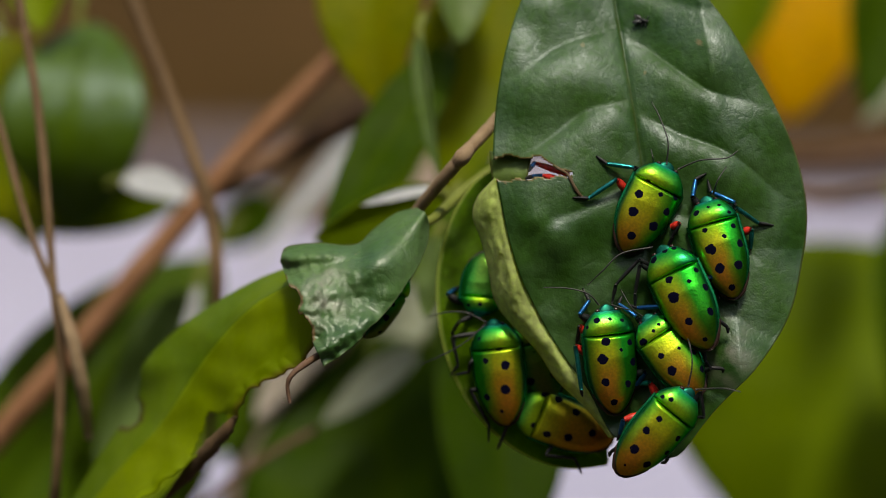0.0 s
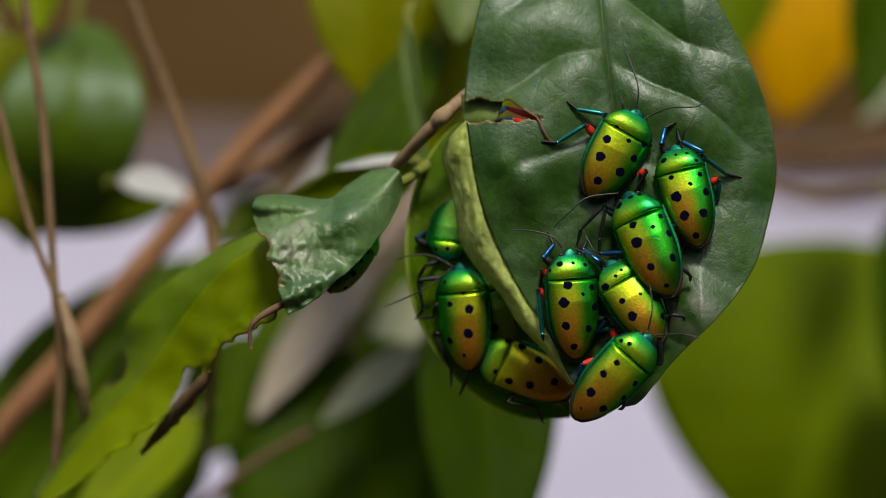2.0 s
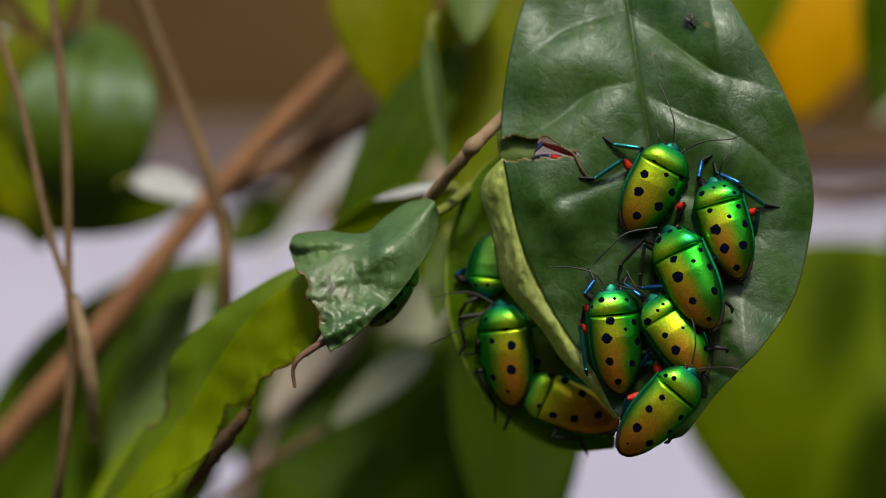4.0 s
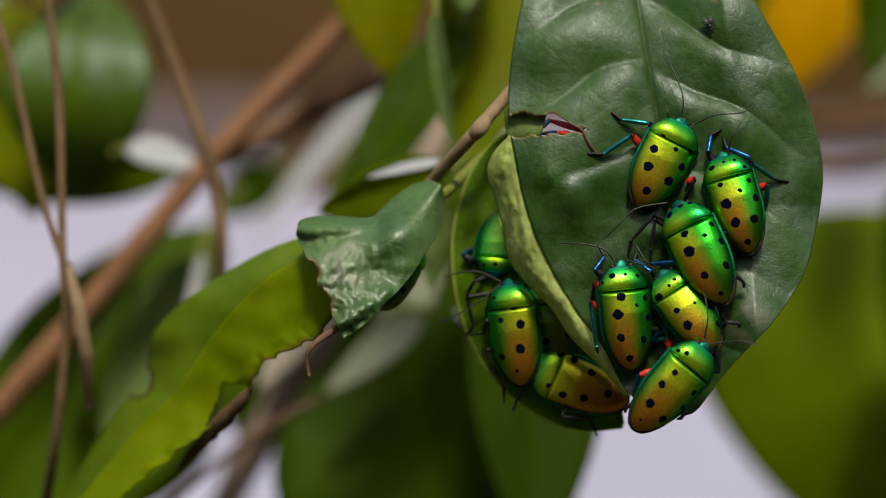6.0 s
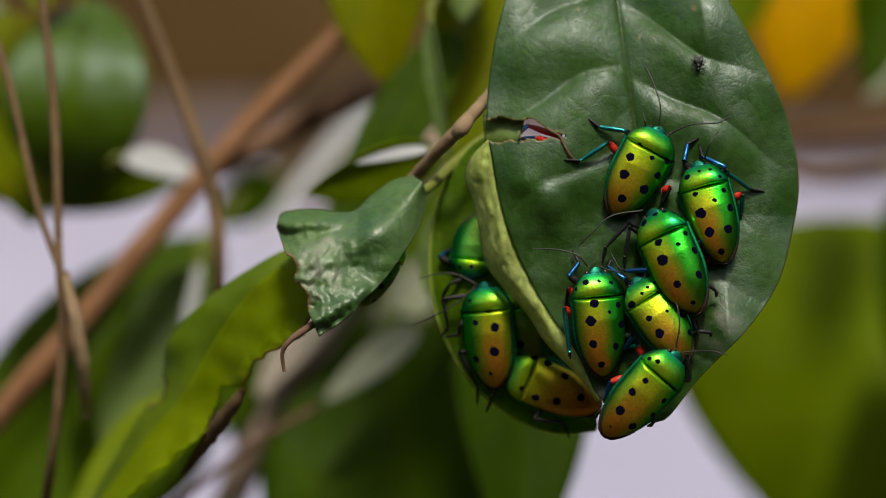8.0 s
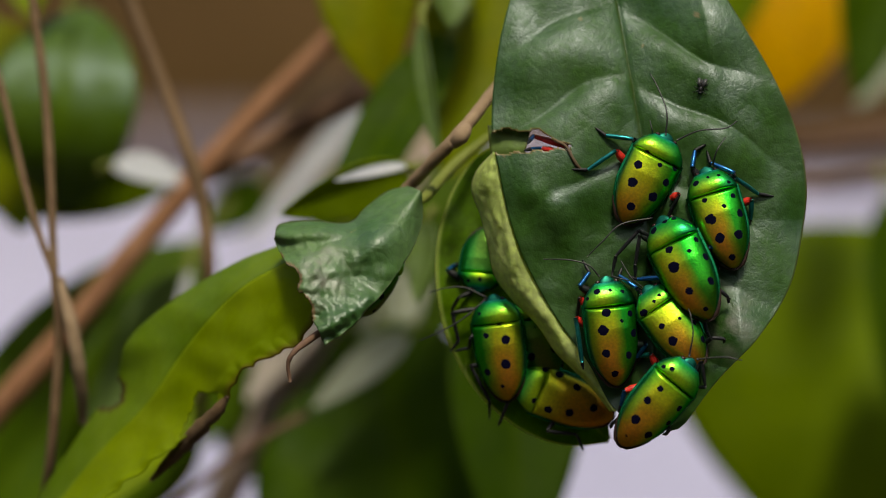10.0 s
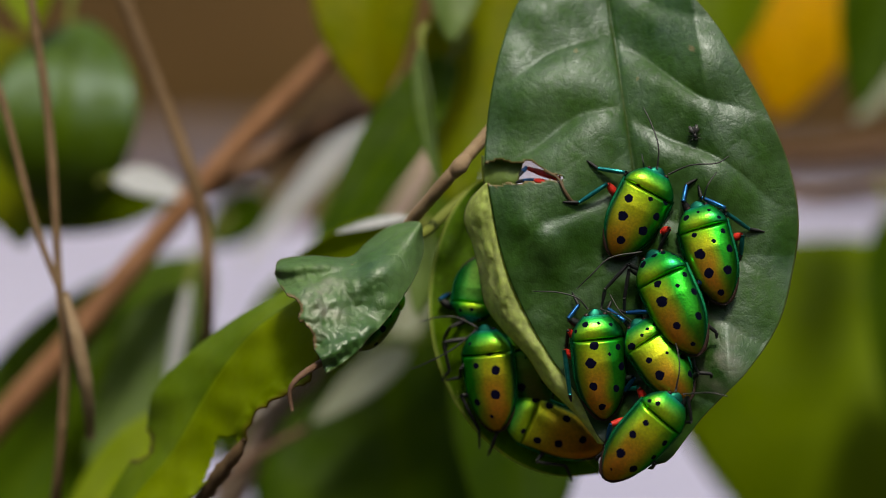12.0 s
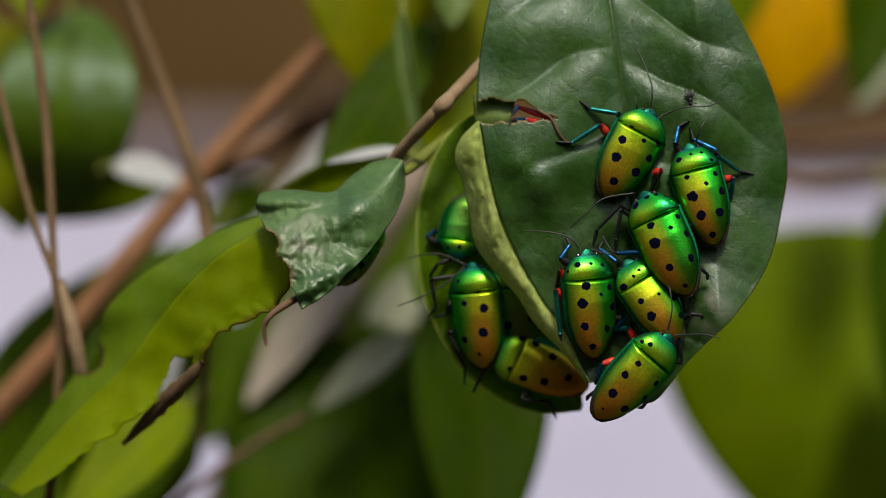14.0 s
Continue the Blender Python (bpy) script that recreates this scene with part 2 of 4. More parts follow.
EYE = plain("eye_dark", (0.03, 0.012, 0.01), 0.2)
BELLY = plain("belly_dark", (0.03, 0.012, 0.008), 0.5)
WING = plain("wing_grey", (0.06, 0.06, 0.06), 0.3)


# ---- shapes ----
def mesh_of(name, verts, faces, mats, attrs=(), smooth=True):
    me = bpy.data.meshes.new(name)
    me.from_pydata([tuple(v) for v in verts], [], faces)
    for m in mats:
        me.materials.append(m)
    for key, values in attrs:
        a = me.attributes.new(key, "FLOAT", "POINT")
        a.data.foreach_set("value", np.asarray(values, np.float32))
    if smooth:
        me.polygons.foreach_set("use_smooth", [True] * len(me.polygons))
    me.update()
    return me


def part(name, me, parent, label="", at=None):
    ob = new(name, me)
    ob.parent = parent
    if at is not None:
        ob.matrix_local = at
    return tagged(ob, label) if label else ob


def spline(points, n):
    """n places along a smooth curve through the points (rows of numbers)."""
    p = np.array(points, float)
    p = np.vstack([2 * p[0] - p[1], p, 2 * p[-1] - p[-2]])
    out = []
    for u in np.linspace(0, len(p) - 3 - 1e-9, n):
        i, f = int(u), u - int(u)
        a, b, c, d = p[i:i + 4]
        out.append(0.5 * (2 * b + (c - a) * f + (2 * a - 5 * b + 4 * c - d) * f ** 2 + (3 * b - a - 3 * c + d) * f ** 3))
    return np.array(out)


def tube(points, radii, n=24, ring=10, knots=0.0, seed=0):
    """A closed round rod through the places, with its radii along it."""
    c, r = spline(points, n), spline([(a,) for a in radii], n)[:, 0]
    rng = random.Random(seed)
    verts, faces = [], []
    up = Vector((0.3, -0.9, 0.31))
    for i in range(n):
        d = Vector(c[min(i + 1, n - 1)] - c[max(i - 1, 0)]).normalized()
        a = d.cross(up).normalized()
        b = d.cross(a)
        k = 1 + knots * (rng.random() - 0.4)
        for j in range(ring):
            w = 2 * math.pi * j / ring
            verts.append(Vector(c[i]) + (a * math.cos(w) + b * math.sin(w)) * r[i] * k * (1 + knots * 0.4 * (rng.random() - 0.5)))
    for i in range(n - 1):
        for j in range(ring):
            k = (j + 1) % ring
            faces.append((i * ring + j, i * ring + k, (i + 1) * ring + k, (i + 1) * ring + j))
    faces.append(tuple(range(ring)))
    faces.append(tuple(reversed(range((n - 1) * ring, n * ring))))
    return verts, faces


def rod(name, points, radii, mat, parent, label="", n=24, ring=10, knots=0.0, seed=0):
    v, f = tube(points, radii, n, ring, knots, seed)
    return part(name, mesh_of(name, v, f, [mat]), parent, label)


def solid(ob, thickness):
    s = ob.modifiers.new("thickness", "SOLIDIFY")
    s.thickness, s.offset = thickness, 0.0
    return ob


def blade(name, edge_a, mid, edge_b, depth, mat, parent, origin, label="", nu=60, nv=30, cut=None, ragged=0.0, vein_rim_at=None, rim_u=None, stain_at=None, halves=(-1, 1), rib=0.02):
    """A leaf blade between two edges and its midrib (points of the sheet), bent by depth(x, y, u, v)."""
    a, m, b = spline(edge_a, nu), spline(mid, nu), spline(edge_b, nu)
    vs = np.linspace(halves[0], halves[1], nv)
    verts, vein, rim, stain, px = [], [], [], [], []
    for i in range(nu):
        u = i / (nu - 1)
        for v in vs:
            e = a[i] if v < 0 else b[i]
            p = m[i] + (e - m[i]) * abs(v)
            if ragged:
                w = noise.noise((p[0] * 0.03, p[1] * 0.03, 7.0)) * ragged * max(0, v - 0.7) / 0.3
                p = p + (m[i] - e) / (np.linalg.norm(m[i] - e) + 1) * abs(w)
            px.append(p)
            verts.append(V(p[0], p[1], depth(p[0], p[1], u, v)) - origin)
            g = math.exp(-(v / rib) ** 2)
            if vein_rim_at:
                g = max(g, vein_rim_at(p[0], p[1], u, v))
            vein.append(g)
            stain.append(stain_at(p[0], p[1]) if stain_at else 0.0)
            rim.append(rim_u(p[0], p[1], u, v) if rim_u else max(0, (abs(v) - 0.985) / 0.015) * 0.5)
    faces = []
    for i in range(nu - 1):
        for j in range(nv - 1):
            k = i * nv + j
            q = (px[k] + px[k + nv + 1]) / 2
            if cut and cut(q[0], q[1]):
                continue
            faces.append((k, k + 1, k + nv + 1, k + nv))
    ob = part(name, mesh_of(name, verts, faces, [mat], (("vein", vein), ("rim", rim), ("stain", stain))), parent, label)
    return solid(ob, 0.00022)


def leaf_shape(name, base, tip, width, d, mat, parent, origin, label="", turn=0.0, tip_d=0.0, bend=0.0, fold=0.25, wave=0.0, fat=0.45, seed=0):
    """A whole ovate leaf from base to tip on the sheet, turned about its midrib, with a short stalk."""
    nu, nv = 28, 15
    drop = (tip[1] - base[1]) * UNIT
    b, t = V(*base, d), V(*tip, d + tip_d - 0.35 * drop)
    ax = t - b
    length = ax.length
    ax.normalize()
    face = Vector((0, -1, 0))
    side = ax.cross(face).normalized()
    q = Matrix.Rotation(radians(turn), 3, ax)
    side, face = q @ side, q @ face
    half = width * UNIT * (REACH + d) / REACH / 2
    verts, vein = [], []
    for i in range(nu):
        u = i / (nu - 1)
        w = half * (math.sin(math.pi * u ** (0.9 if fat > 0.5 else 0.72)) ** 0.75 if 0 < u < 1 else 0.02)
        c = b + ax * length * u + face * (-bend * length * (u - 0.5) ** 2 * 4)
        for j in range(nv):
            v = j / (nv - 1) * 2 - 1
            h = fold * abs(v) * w + wave * half * noise.noise((u * 4 + seed, v * 1.5, seed * 3.1))
            h += 0.005 * half * abs(math.sin((u * 7 - abs(v) * 1.2) * math.pi))
            verts.append(c + side * v * w + face * h - origin)
            vein.append(math.exp(-(v / 0.05) ** 2))
    faces = [(i * nv + j, i * nv + j + 1, (i + 1) * nv + j + 1, (i + 1) * nv + j) for i in range(nu - 1) for j in range(nv - 1)]
    ob = part(name, mesh_of(name, verts, faces, [mat], (("vein", vein), ("rim", [0.0] * len(verts)))), parent, label)
    solid(ob, 0.00025)
    s0 = b - ax * length * 0.12 - face * 0.002 - origin
    rod("petiole", [s0, (s0 + b - origin) / 2 + face * 0.0006, b - origin + ax * length * 0.05], [0.0009, 0.0008, 0.0006], PETIOLE, ob, "", 6, 6)
    return ob


# ---- ground and wall ----
def ground_material():
    m, n, l, b = material("pale_concrete", 0.8)
    t, s = noise_tex(n, l, 1.3, 6), noise_tex(n, l, 90, 4)
    col = ramp(n, l, t.outputs[0], [(0.3, (0.40, 0.395, 0.57)), (0.7, (0.51, 0.505, 0.70))]).outputs[0]
    col = mix(n, l, 0.25, col, ramp(n, l, s.outputs[0], [(0.4, (0.5, 0.5, 0.5)), (0.6, (1, 1, 1))]).outputs[0], "MULTIPLY")
    l.new(col, b.inputs["Base Color"])
    bump(n, l, b, s.outputs[0], 0.3, 0.004)
    return m


def wall_material():
    m, n, l, b = material("brown_plaster", 0.9)
    t, s = noise_tex(n, l, 0.9, 5), noise_tex(n, l, 40, 5)
    col = ramp(n, l, t.outputs[0], [(0.3, (0.112, 0.060, 0.013)), (0.7, (0.154, 0.084, 0.020))]).outputs[0]
    col = mix(n, l, 0.3, col, ramp(n, l, s.outputs[0], [(0.4, (0.6, 0.6, 0.6)), (0.6, (1, 1, 1))]).outputs[0], "MULTIPLY")
    l.new(col, b.inputs["Base Color"])
    bump(n, l, b, s.outputs[0], 0.4, 0.01)
    return m


def box_mesh(name, x0, y0, z0, x1, y1, z1, mat, bevel=0.01):
    bm = bmesh.new()
    bmesh.ops.create_cube(bm, size=1)
    for v in bm.verts:
        v.co = ((x0 + x1) / 2 + v.co.x * (x1 - x0), (y0 + y1) / 2 + v.co.y * (y1 - y0), (z0 + z1) / 2 + v.co.z * (z1 - z0))
    if bevel:
        bmesh.ops.bevel(bm, geom=bm.edges[:], offset=bevel, segments=2, affect="EDGES")
    me = bpy.data.meshes.new(name)
    bm.to_mesh(me)
    bm.free()
    me.materials.append(mat)
    return me


ground_me = mesh_of("ground", [(-600, -600, 0), (600, -600, 0), (600, 600, 0), (-600, 600, 0)], [(0, 1, 2, 3)], [ground_material()], smooth=False)
tagged(new("ground", ground_me), "pale lavender-grey concrete ground, far out of focus", "ground", kind="structure")
WALL_Y = 5.6


def bounce_block_material():
    m, n, l, b = material("bounce_block", 0.95)
    t, f = noise_tex(n, l, 3.0, 6), noise_tex(n, l, 80, 5)
    col = ramp(n, l, t.outputs[0], [(0.3, (0.035, 0.028, 0.016)), (0.7, (0.065, 0.05, 0.03))]).outputs[0]
    l.new(mix(n, l, 0.4, col, ramp(n, l, f.outputs[0], [(0.35, (0.5, 0.5, 0.5)), (0.65, (1, 1, 1))]).outputs[0], "MULTIPLY"), b.inputs["Base Color"])
    bump(n, l, b, f.outputs[0], 0.8, 0.02)
    return m


PLASTER = wall_material()
# Only the north wall is seen; the rest are added to block low light.
for name, box in (("wall_north", (-4.3, WALL_Y, 0, 4.3, WALL_Y + 0.3, 3.4)), ("light_block_south", (-4.3, -2.3, 0, 4.3, -2.0, 2.75)),
                  ("light_block_west", (-4.3, -1.997, 0, -4.0, WALL_Y - 0.003, 3.4)), ("light_block_east", (4.0, -1.997, 0, 4.3, WALL_Y - 0.003, 3.4))):
    tagged(new(name, box_mesh(name, *box, PLASTER)), "plain brown wall; north one out of focus, others unseen light blockers", "wall", kind="structure")


def plinth_material():
    m, n, l, b = material("mauve_concrete", 0.85)
    t, f = noise_tex(n, l, 2.0, 5), noise_tex(n, l, 60, 4)
    col = ramp(n, l, t.outputs[0], [(0.3, (0.12, 0.093, 0.10)), (0.7, (0.17, 0.135, 0.15))]).outputs[0]
    col = mix(n, l, 0.3, col, ramp(n, l, f.outputs[0], [(0.4, (0.6, 0.6, 0.6)), (0.6, (1, 1, 1))]).outputs[0], "MULTIPLY")
    l.new(col, b.inputs["Base Color"])
    bump(n, l, b, f.outputs[0], 0.3, 0.005)
    return m


MAUVE = plinth_material()
# Unseen dark slab, added to cut light bounced up from the pale ground.
tagged(new("soil", box_mesh("soil", -3.99, -1.99, 0, 3.99, 2.5, 0.03, bounce_block_material())), "unseen dark ground slab added to cut bounced light", "soil", kind="structure")
for x0, x1, top in ((-3.99, -0.22, 0.09), (0.75, 3.99, 0.03)):
    tagged(new("kerb", box_mesh("kerb", x0, 5.2, 0, x1, WALL_Y - 0.003, top, MAUVE)), "mauve-grey concrete kerb along the brown wall", "kerb", kind="structure")


# ---- the shrub behind ----
def build_shrub():
    foot = LAY.inverted() @ Vector((-0.30, 0.12, 0.0))
    shrub = new("shrub")
    shrub.matrix_world = LAY @ Matrix.Translation(foot)
    tagged(shrub, "blurred leafy shrub with brown branches and green leaves", "shrub")

    def r(name, pts, rad, mat, label="", **k):
        return rod(name, [V(*p) - foot for p in pts], [a * UNIT for a in rad], mat, shrub, label, **k)

    def lf(*a, **k):
        return leaf_shape("leaf", *a[:5], shrub, foot, *a[5:], **k)

    trunk_top = V(-420, 1250, 0.12)
    rod("trunk", [(0, 0, 0), (trunk_top - foot) * 0.4 + Vector((-0.012, 0, 0)), trunk_top - foot, V(-230, 1030, 0.115) - foot],
        [0.008, 0.0065, 0.0045, 0.003], BARK_DARK, shrub, n=30, ring=12, knots=0.12)
    r("branch", [(-300, 1110, 0.118), (-20, 790, 0.11), (130, 620, 0.11), (375, 330, 0.115), (590, 110, 0.12), (860, -150, 0.13)],
      [34, 32, 30, 28, 26, 20], BARK, "brown woody branch, blurred", n=60, ring=14, knots=0.1, seed=3)
    r("branch", [(365, 345, 0.12), (500, 275, 0.13), (650, 200, 0.125), (900, 70, 0.15), (1100, -80, 0.16)], [27, 29, 27, 20, 12], BARK_SIDE, "darker brown side branch, blurred", n=40, ring=12, knots=0.1, seed=4)
    r("branch", [(1700, 265, 0.26), (1568, 272, 0.26), (1420, 282, 0.26), (1250, 250, 0.25), (1060, -90, 0.17)], [40, 40, 34, 22, 12], BARK_DARK, "greyish brown branch, blurred", n=40, ring=12, knots=0.1, seed=5)
    r("branch", [(1700, 325, 0.25), (1560, 345, 0.25), (1430, 355, 0.26), (1250, 290, 0.25)], [28, 26, 20, 12], BARK_DARK, n=24, knots=0.1, seed=6)
    # thin upright stems
    thin = [r("stem", [(20, -120, 0.042), (35, 0, 0.042), (72, 230, 0.04), (95, 510, 0.036), (108, 640, 0.036), (95, 900, 0.042), (60, 1150, 0.08)], [9, 9, 9, 8, 10, 10, 10], STEM, "thin dry stem", n=50, seed=7, knots=0.1),
            r("stem", [(-60, 60, 0.046), (-10, 190, 0.042), (50, 400, 0.038), (97, 520, 0.036)], [8, 8, 7, 7], STEM, "thin dry stem", n=30, seed=8, knots=0.1),
            r("stem", [(104, 520, 0.034), (130, 610, 0.032), (148, 700, 0.034), (156, 775, 0.04)], [8, 14, 13, 8], TWIG, "pale dry leaf stalk", n=20, seed=9, knots=0.15)]
    r("stem", [(190, -150, 0.07), (235, 0, 0.07), (305, 180, 0.07), (350, 300, 0.065), (376, 400, 0.065), (384, 540, 0.065), (370, 800, 0.085)], [14, 14, 14, 15, 15, 13, 9], STEM, "thin brown stem", n=50, seed=10, knots=0.1)
    # leaves
    lf((140, 28), (112, 405), 268, 0.12, LEAF_TEAL, "rounded glossy green leaf, blurred", turn=4, tip_d=0.008, fold=0.0, bend=0.34, fat=0.6, seed=1)
    lf((60, -190), (75, 62), 150, 0.13, LEAF_LIME, "bright yellow-green leaf, blurred", turn=15, seed=2)
    lf((-130, 90), (0, 55), 60, 0.13, LEAF_SHEEN_GAP, "shiny pale leaf reflecting the sky", turn=-55, seed=40)
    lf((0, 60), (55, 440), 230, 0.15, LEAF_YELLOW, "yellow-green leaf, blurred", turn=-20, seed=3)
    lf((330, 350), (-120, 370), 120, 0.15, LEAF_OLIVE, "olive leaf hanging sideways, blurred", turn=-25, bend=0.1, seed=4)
    lf((215, 318), (350, 358), 100, 0.115, LEAF_SHEEN_GAP, "shiny pale leaf reflecting the sky", turn=-60, seed=5)
    # Brown leaf added so that the wall's brown reaches lower here.
    lf((700, 150), (490, 405), 210, 0.36, LEAF_DRY, "dry brown leaf in shade, blurred", turn=-10, fat=0.6, seed=32)
    lf((485, 350), (370, 440), 90, 0.24, LEAF_DARK, "dark green leaf, blurred", turn=-20, seed=6)
    lf((370, 450), (-110, 1050), 310, 0.17, LEAF_FERN, "large dark green leaf, blurred", turn=10, bend=0.1, fat=0.6, seed=7)
    lf((330, 560), (140, 1000), 250, 0.14, LEAF_FERN, "dark green leaf, blurred", turn=-20, seed=8)
    lf((690, 185), (440, 478), 54, 0.24, LEAF_SHEEN_GAP, "shiny pale leaf reflecting the sky", turn=42, seed=9)
    fern = lf((800, 80), (565, 440), 120, 0.09, LEAF_DARK, "dark green leaf, blurred", turn=20, seed=10)
    top = lf((650, -200), (664, 190), 190, 0.10, LEAF_YELLOW, "yellow-green leaf with an orange tint, blurred", turn=10, bend=0.1, fat=0.6, seed=11)
    lf((815, -170), (812, 78), 130, 0.085, LEAF_SAGE, "pale blue-green leaf, blurred", turn=-25, seed=12)
    narrow = lf((742, 60), (778, 312), 50, 0.055, LEAF_SAGE, "narrow green leaf seen edge-on", turn=50, fold=0.5, seed=13)
    olive = lf((880, -60), (790, 340), 230, 0.10, LEAF_YELLOW, "dark green leaf, blurred", turn=-15, seed=14)
    lf((772, 415), (754, 565), 56, 0.06, LEAF_SAGE, "pale green leaf seen edge-on, blurred", turn=30, seed=37)
    lf((760, 500), (640, 700), 90, 0.155, LEAF_SHEEN_GREY, "greyish leaf with a dull sheen, blurred", turn=10, seed=17)
    lf((560, 640), (410, 830), 170, 0.2, LEAF_FERN, "dark green leaf in shade, blurred", turn=10, seed=33)
    r("branch", [(800, 240, 0.17), (720, 390, 0.16), (610, 560, 0.15), (490, 770, 0.15), (400, 930, 0.16), (330, 1100, 0.17)], [26, 34, 42, 44, 40, 36], BARK_PALE, "pale pinkish brown branch, blurred", n=40, ring=14, knots=0.12, seed=21)
    lf((650, 470), (452, 745), 112, 0.145, LEAF_SHEEN_BEIGE, "pale beige leaf with a sheen, blurred", turn=38, seed=42)
    low = lf((650, 600), (740, 1150), 520, 0.14, LEAF_DARK, "large dark green leaf, blurred", turn=15, bend=0.1, fat=0.6, seed=18)
    low2 = lf((880, 480), (890, 1050), 250, 0.12, LEAF_DEEP_SHADE, "dark green leaf, blurred", turn=-15, seed=19)
    lf((610, 470), (480, 830), 220, 0.17, LEAF_FERN, "dark green leaf in shade, blurred", turn=10, seed=27)
    lf((800, 260), (620, 720), 330, 0.19, LEAF_FERN, "dark green leaf in shade, blurred", turn=-10, seed=28)
    lf((820, 150), (760, 640), 170, 0.2, LEAF_FERN, "dark green leaf in shade, blurred", turn=10, seed=29)
    lf((740, 615), (570, 750), 62, 0.125, LEAF_SHEEN_GREY, "greyish leaf with a dull sheen, blurred", turn=15, seed=34)
    lf((455, 590), (370, 815), 150, 0.18, LEAF_FERN, "dark green leaf in shade, blurred", turn=5, seed=35)
    right = lf((1582, 432), (1370, 985), 690, 0.23, LEAF_OLIVE, "large olive-green leaf, blurred", turn=10, bend=0.12, fat=0.6, seed=20)
    lf((1590, 380), (1660, 900), 200, 0.19, LEAF_DARK, "dark green leaf, blurred", turn=-30, seed=21)
    lf((1475, -110), (1385, 212), 205, 0.26, LEAF_ORANGE, "yellow-orange withering leaf, blurred", turn=15, bend=0.1, fat=0.6, seed=22)
    lf((1580, -120), (1530, 200), 150, 0.19, LEAF_DARK, "dark olive leaf, blurred", turn=-20, seed=23)
    # Leaf added for a bright patch, the brightness put into its colour.
    lf((1610, 110), (1532, 218), 62, 0.24, LEAF_SHEEN_GREY, "pale leaf catching the light, blurred", turn=30, seed=43)
    lf((1320, -150), (1300, 120), 170, 0.2, LEAF_OLIVE, "olive leaf, blurred", turn=20, seed=24)
    # Pale scraps added where bright ground would show between the twigs.
    lf((505, 795), (372, 880), 34, 0.17, LEAF_SHEEN_GAP, "pale dry leaf scrap", turn=20, seed=25)
    lf((478, 845), (540, 915), 46, 0.22, LEAF_SHEEN_GAP, "pale dry leaf scrap", turn=-15, seed=36)
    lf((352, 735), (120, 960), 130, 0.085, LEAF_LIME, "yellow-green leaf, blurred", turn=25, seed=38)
    # Added for a strip of bright ground, its brightness put in the colour.
    lf((354, 495), (300, 800), 32, 0.115, LEAF_SHEEN_GAP, "pale dry leaf, blurred", turn=35, seed=41)
    lf((345, 510), (170, 830), 120, 0.13, LEAF_SAGE, "dull grey-green leaf, blurred", turn=-15, seed=39)
    lf((340, 730), (190, 970), 170, 0.15, LEAF_OLIVE, "yellow-green leaf, blurred", turn=-10, seed=26)
    r("stem", [(560, 760, 0.1), (470, 810, 0.1), (360, 890, 0.1), (250, 980, 0.1)], [8, 9, 9, 9], BARK_DARK, "thin dry stem", n=20, knots=0.2, seed=12)
    return shrub, (low, low2), right, thin, top, (fern, narrow, olive)


# ---- the swaying twig and its leaves ----
TWIG_AT, BLADE_AT = V(850, 240, 0.003), V(1080, 0, 0.0)


def rib_x(y):
    return 1085 + 0.17 * (y + 20) if y < 300 else 1139 + 0.06 * (y - 300)


# where each side vein leaves the midrib, its slope and bow, and how deep it is
VEINS_WEST = ((-190, 0.42, 0.0, 0.4), (-72, 0.42, 0.0, 0.5), (38, 0.40, 0.0003, 0.75), (171, 0.27, 0.0011, 1.0), (318, 0.34, 0.0008, 0.6), (450, 0.38, 0.0006, 0.2), (590, 0.4, 0.0, 0.1), (720, 0.4, 0.0, 0.3), (880, 0.4, 0.0, 0.0))
VEINS_EAST = ((-150, 0.45, 0.0, 0.4), (-52, 0.55, -0.0004, 0.5), (59, 0.86, -0.0012, 0.75), (206, 0.27, 0.0012, 1.0), (352, 0.42, 0.0006, 0.6), (490, 0.5, 0.0, 0.5), (640, 0.55, 0.0, 0.4), (760, 0.6, 0.0, 0.3), (900, 0.6, 0.0, 0.0))


def lateral(x, y):
    """The share of the way from the side vein above to the one below, the depth of the quilting, and the distance from the midrib."""
    off = abs(x - rib_x(y))
    rows = [(y0 + k * off + c * off * off + 5 * math.sin(off * 0.04 + y0), w) for y0, k, c, w in (VEINS_EAST if x > rib_x(y) else VEINS_WEST)]
    for (ya, wa), (yb, wb) in zip(rows, rows[1:]):
        if ya <= y < yb:
            q = (y - ya) / (yb - ya)
            return q, wa + (wb - wa) * q, off
    return 0.0, 0.0, off


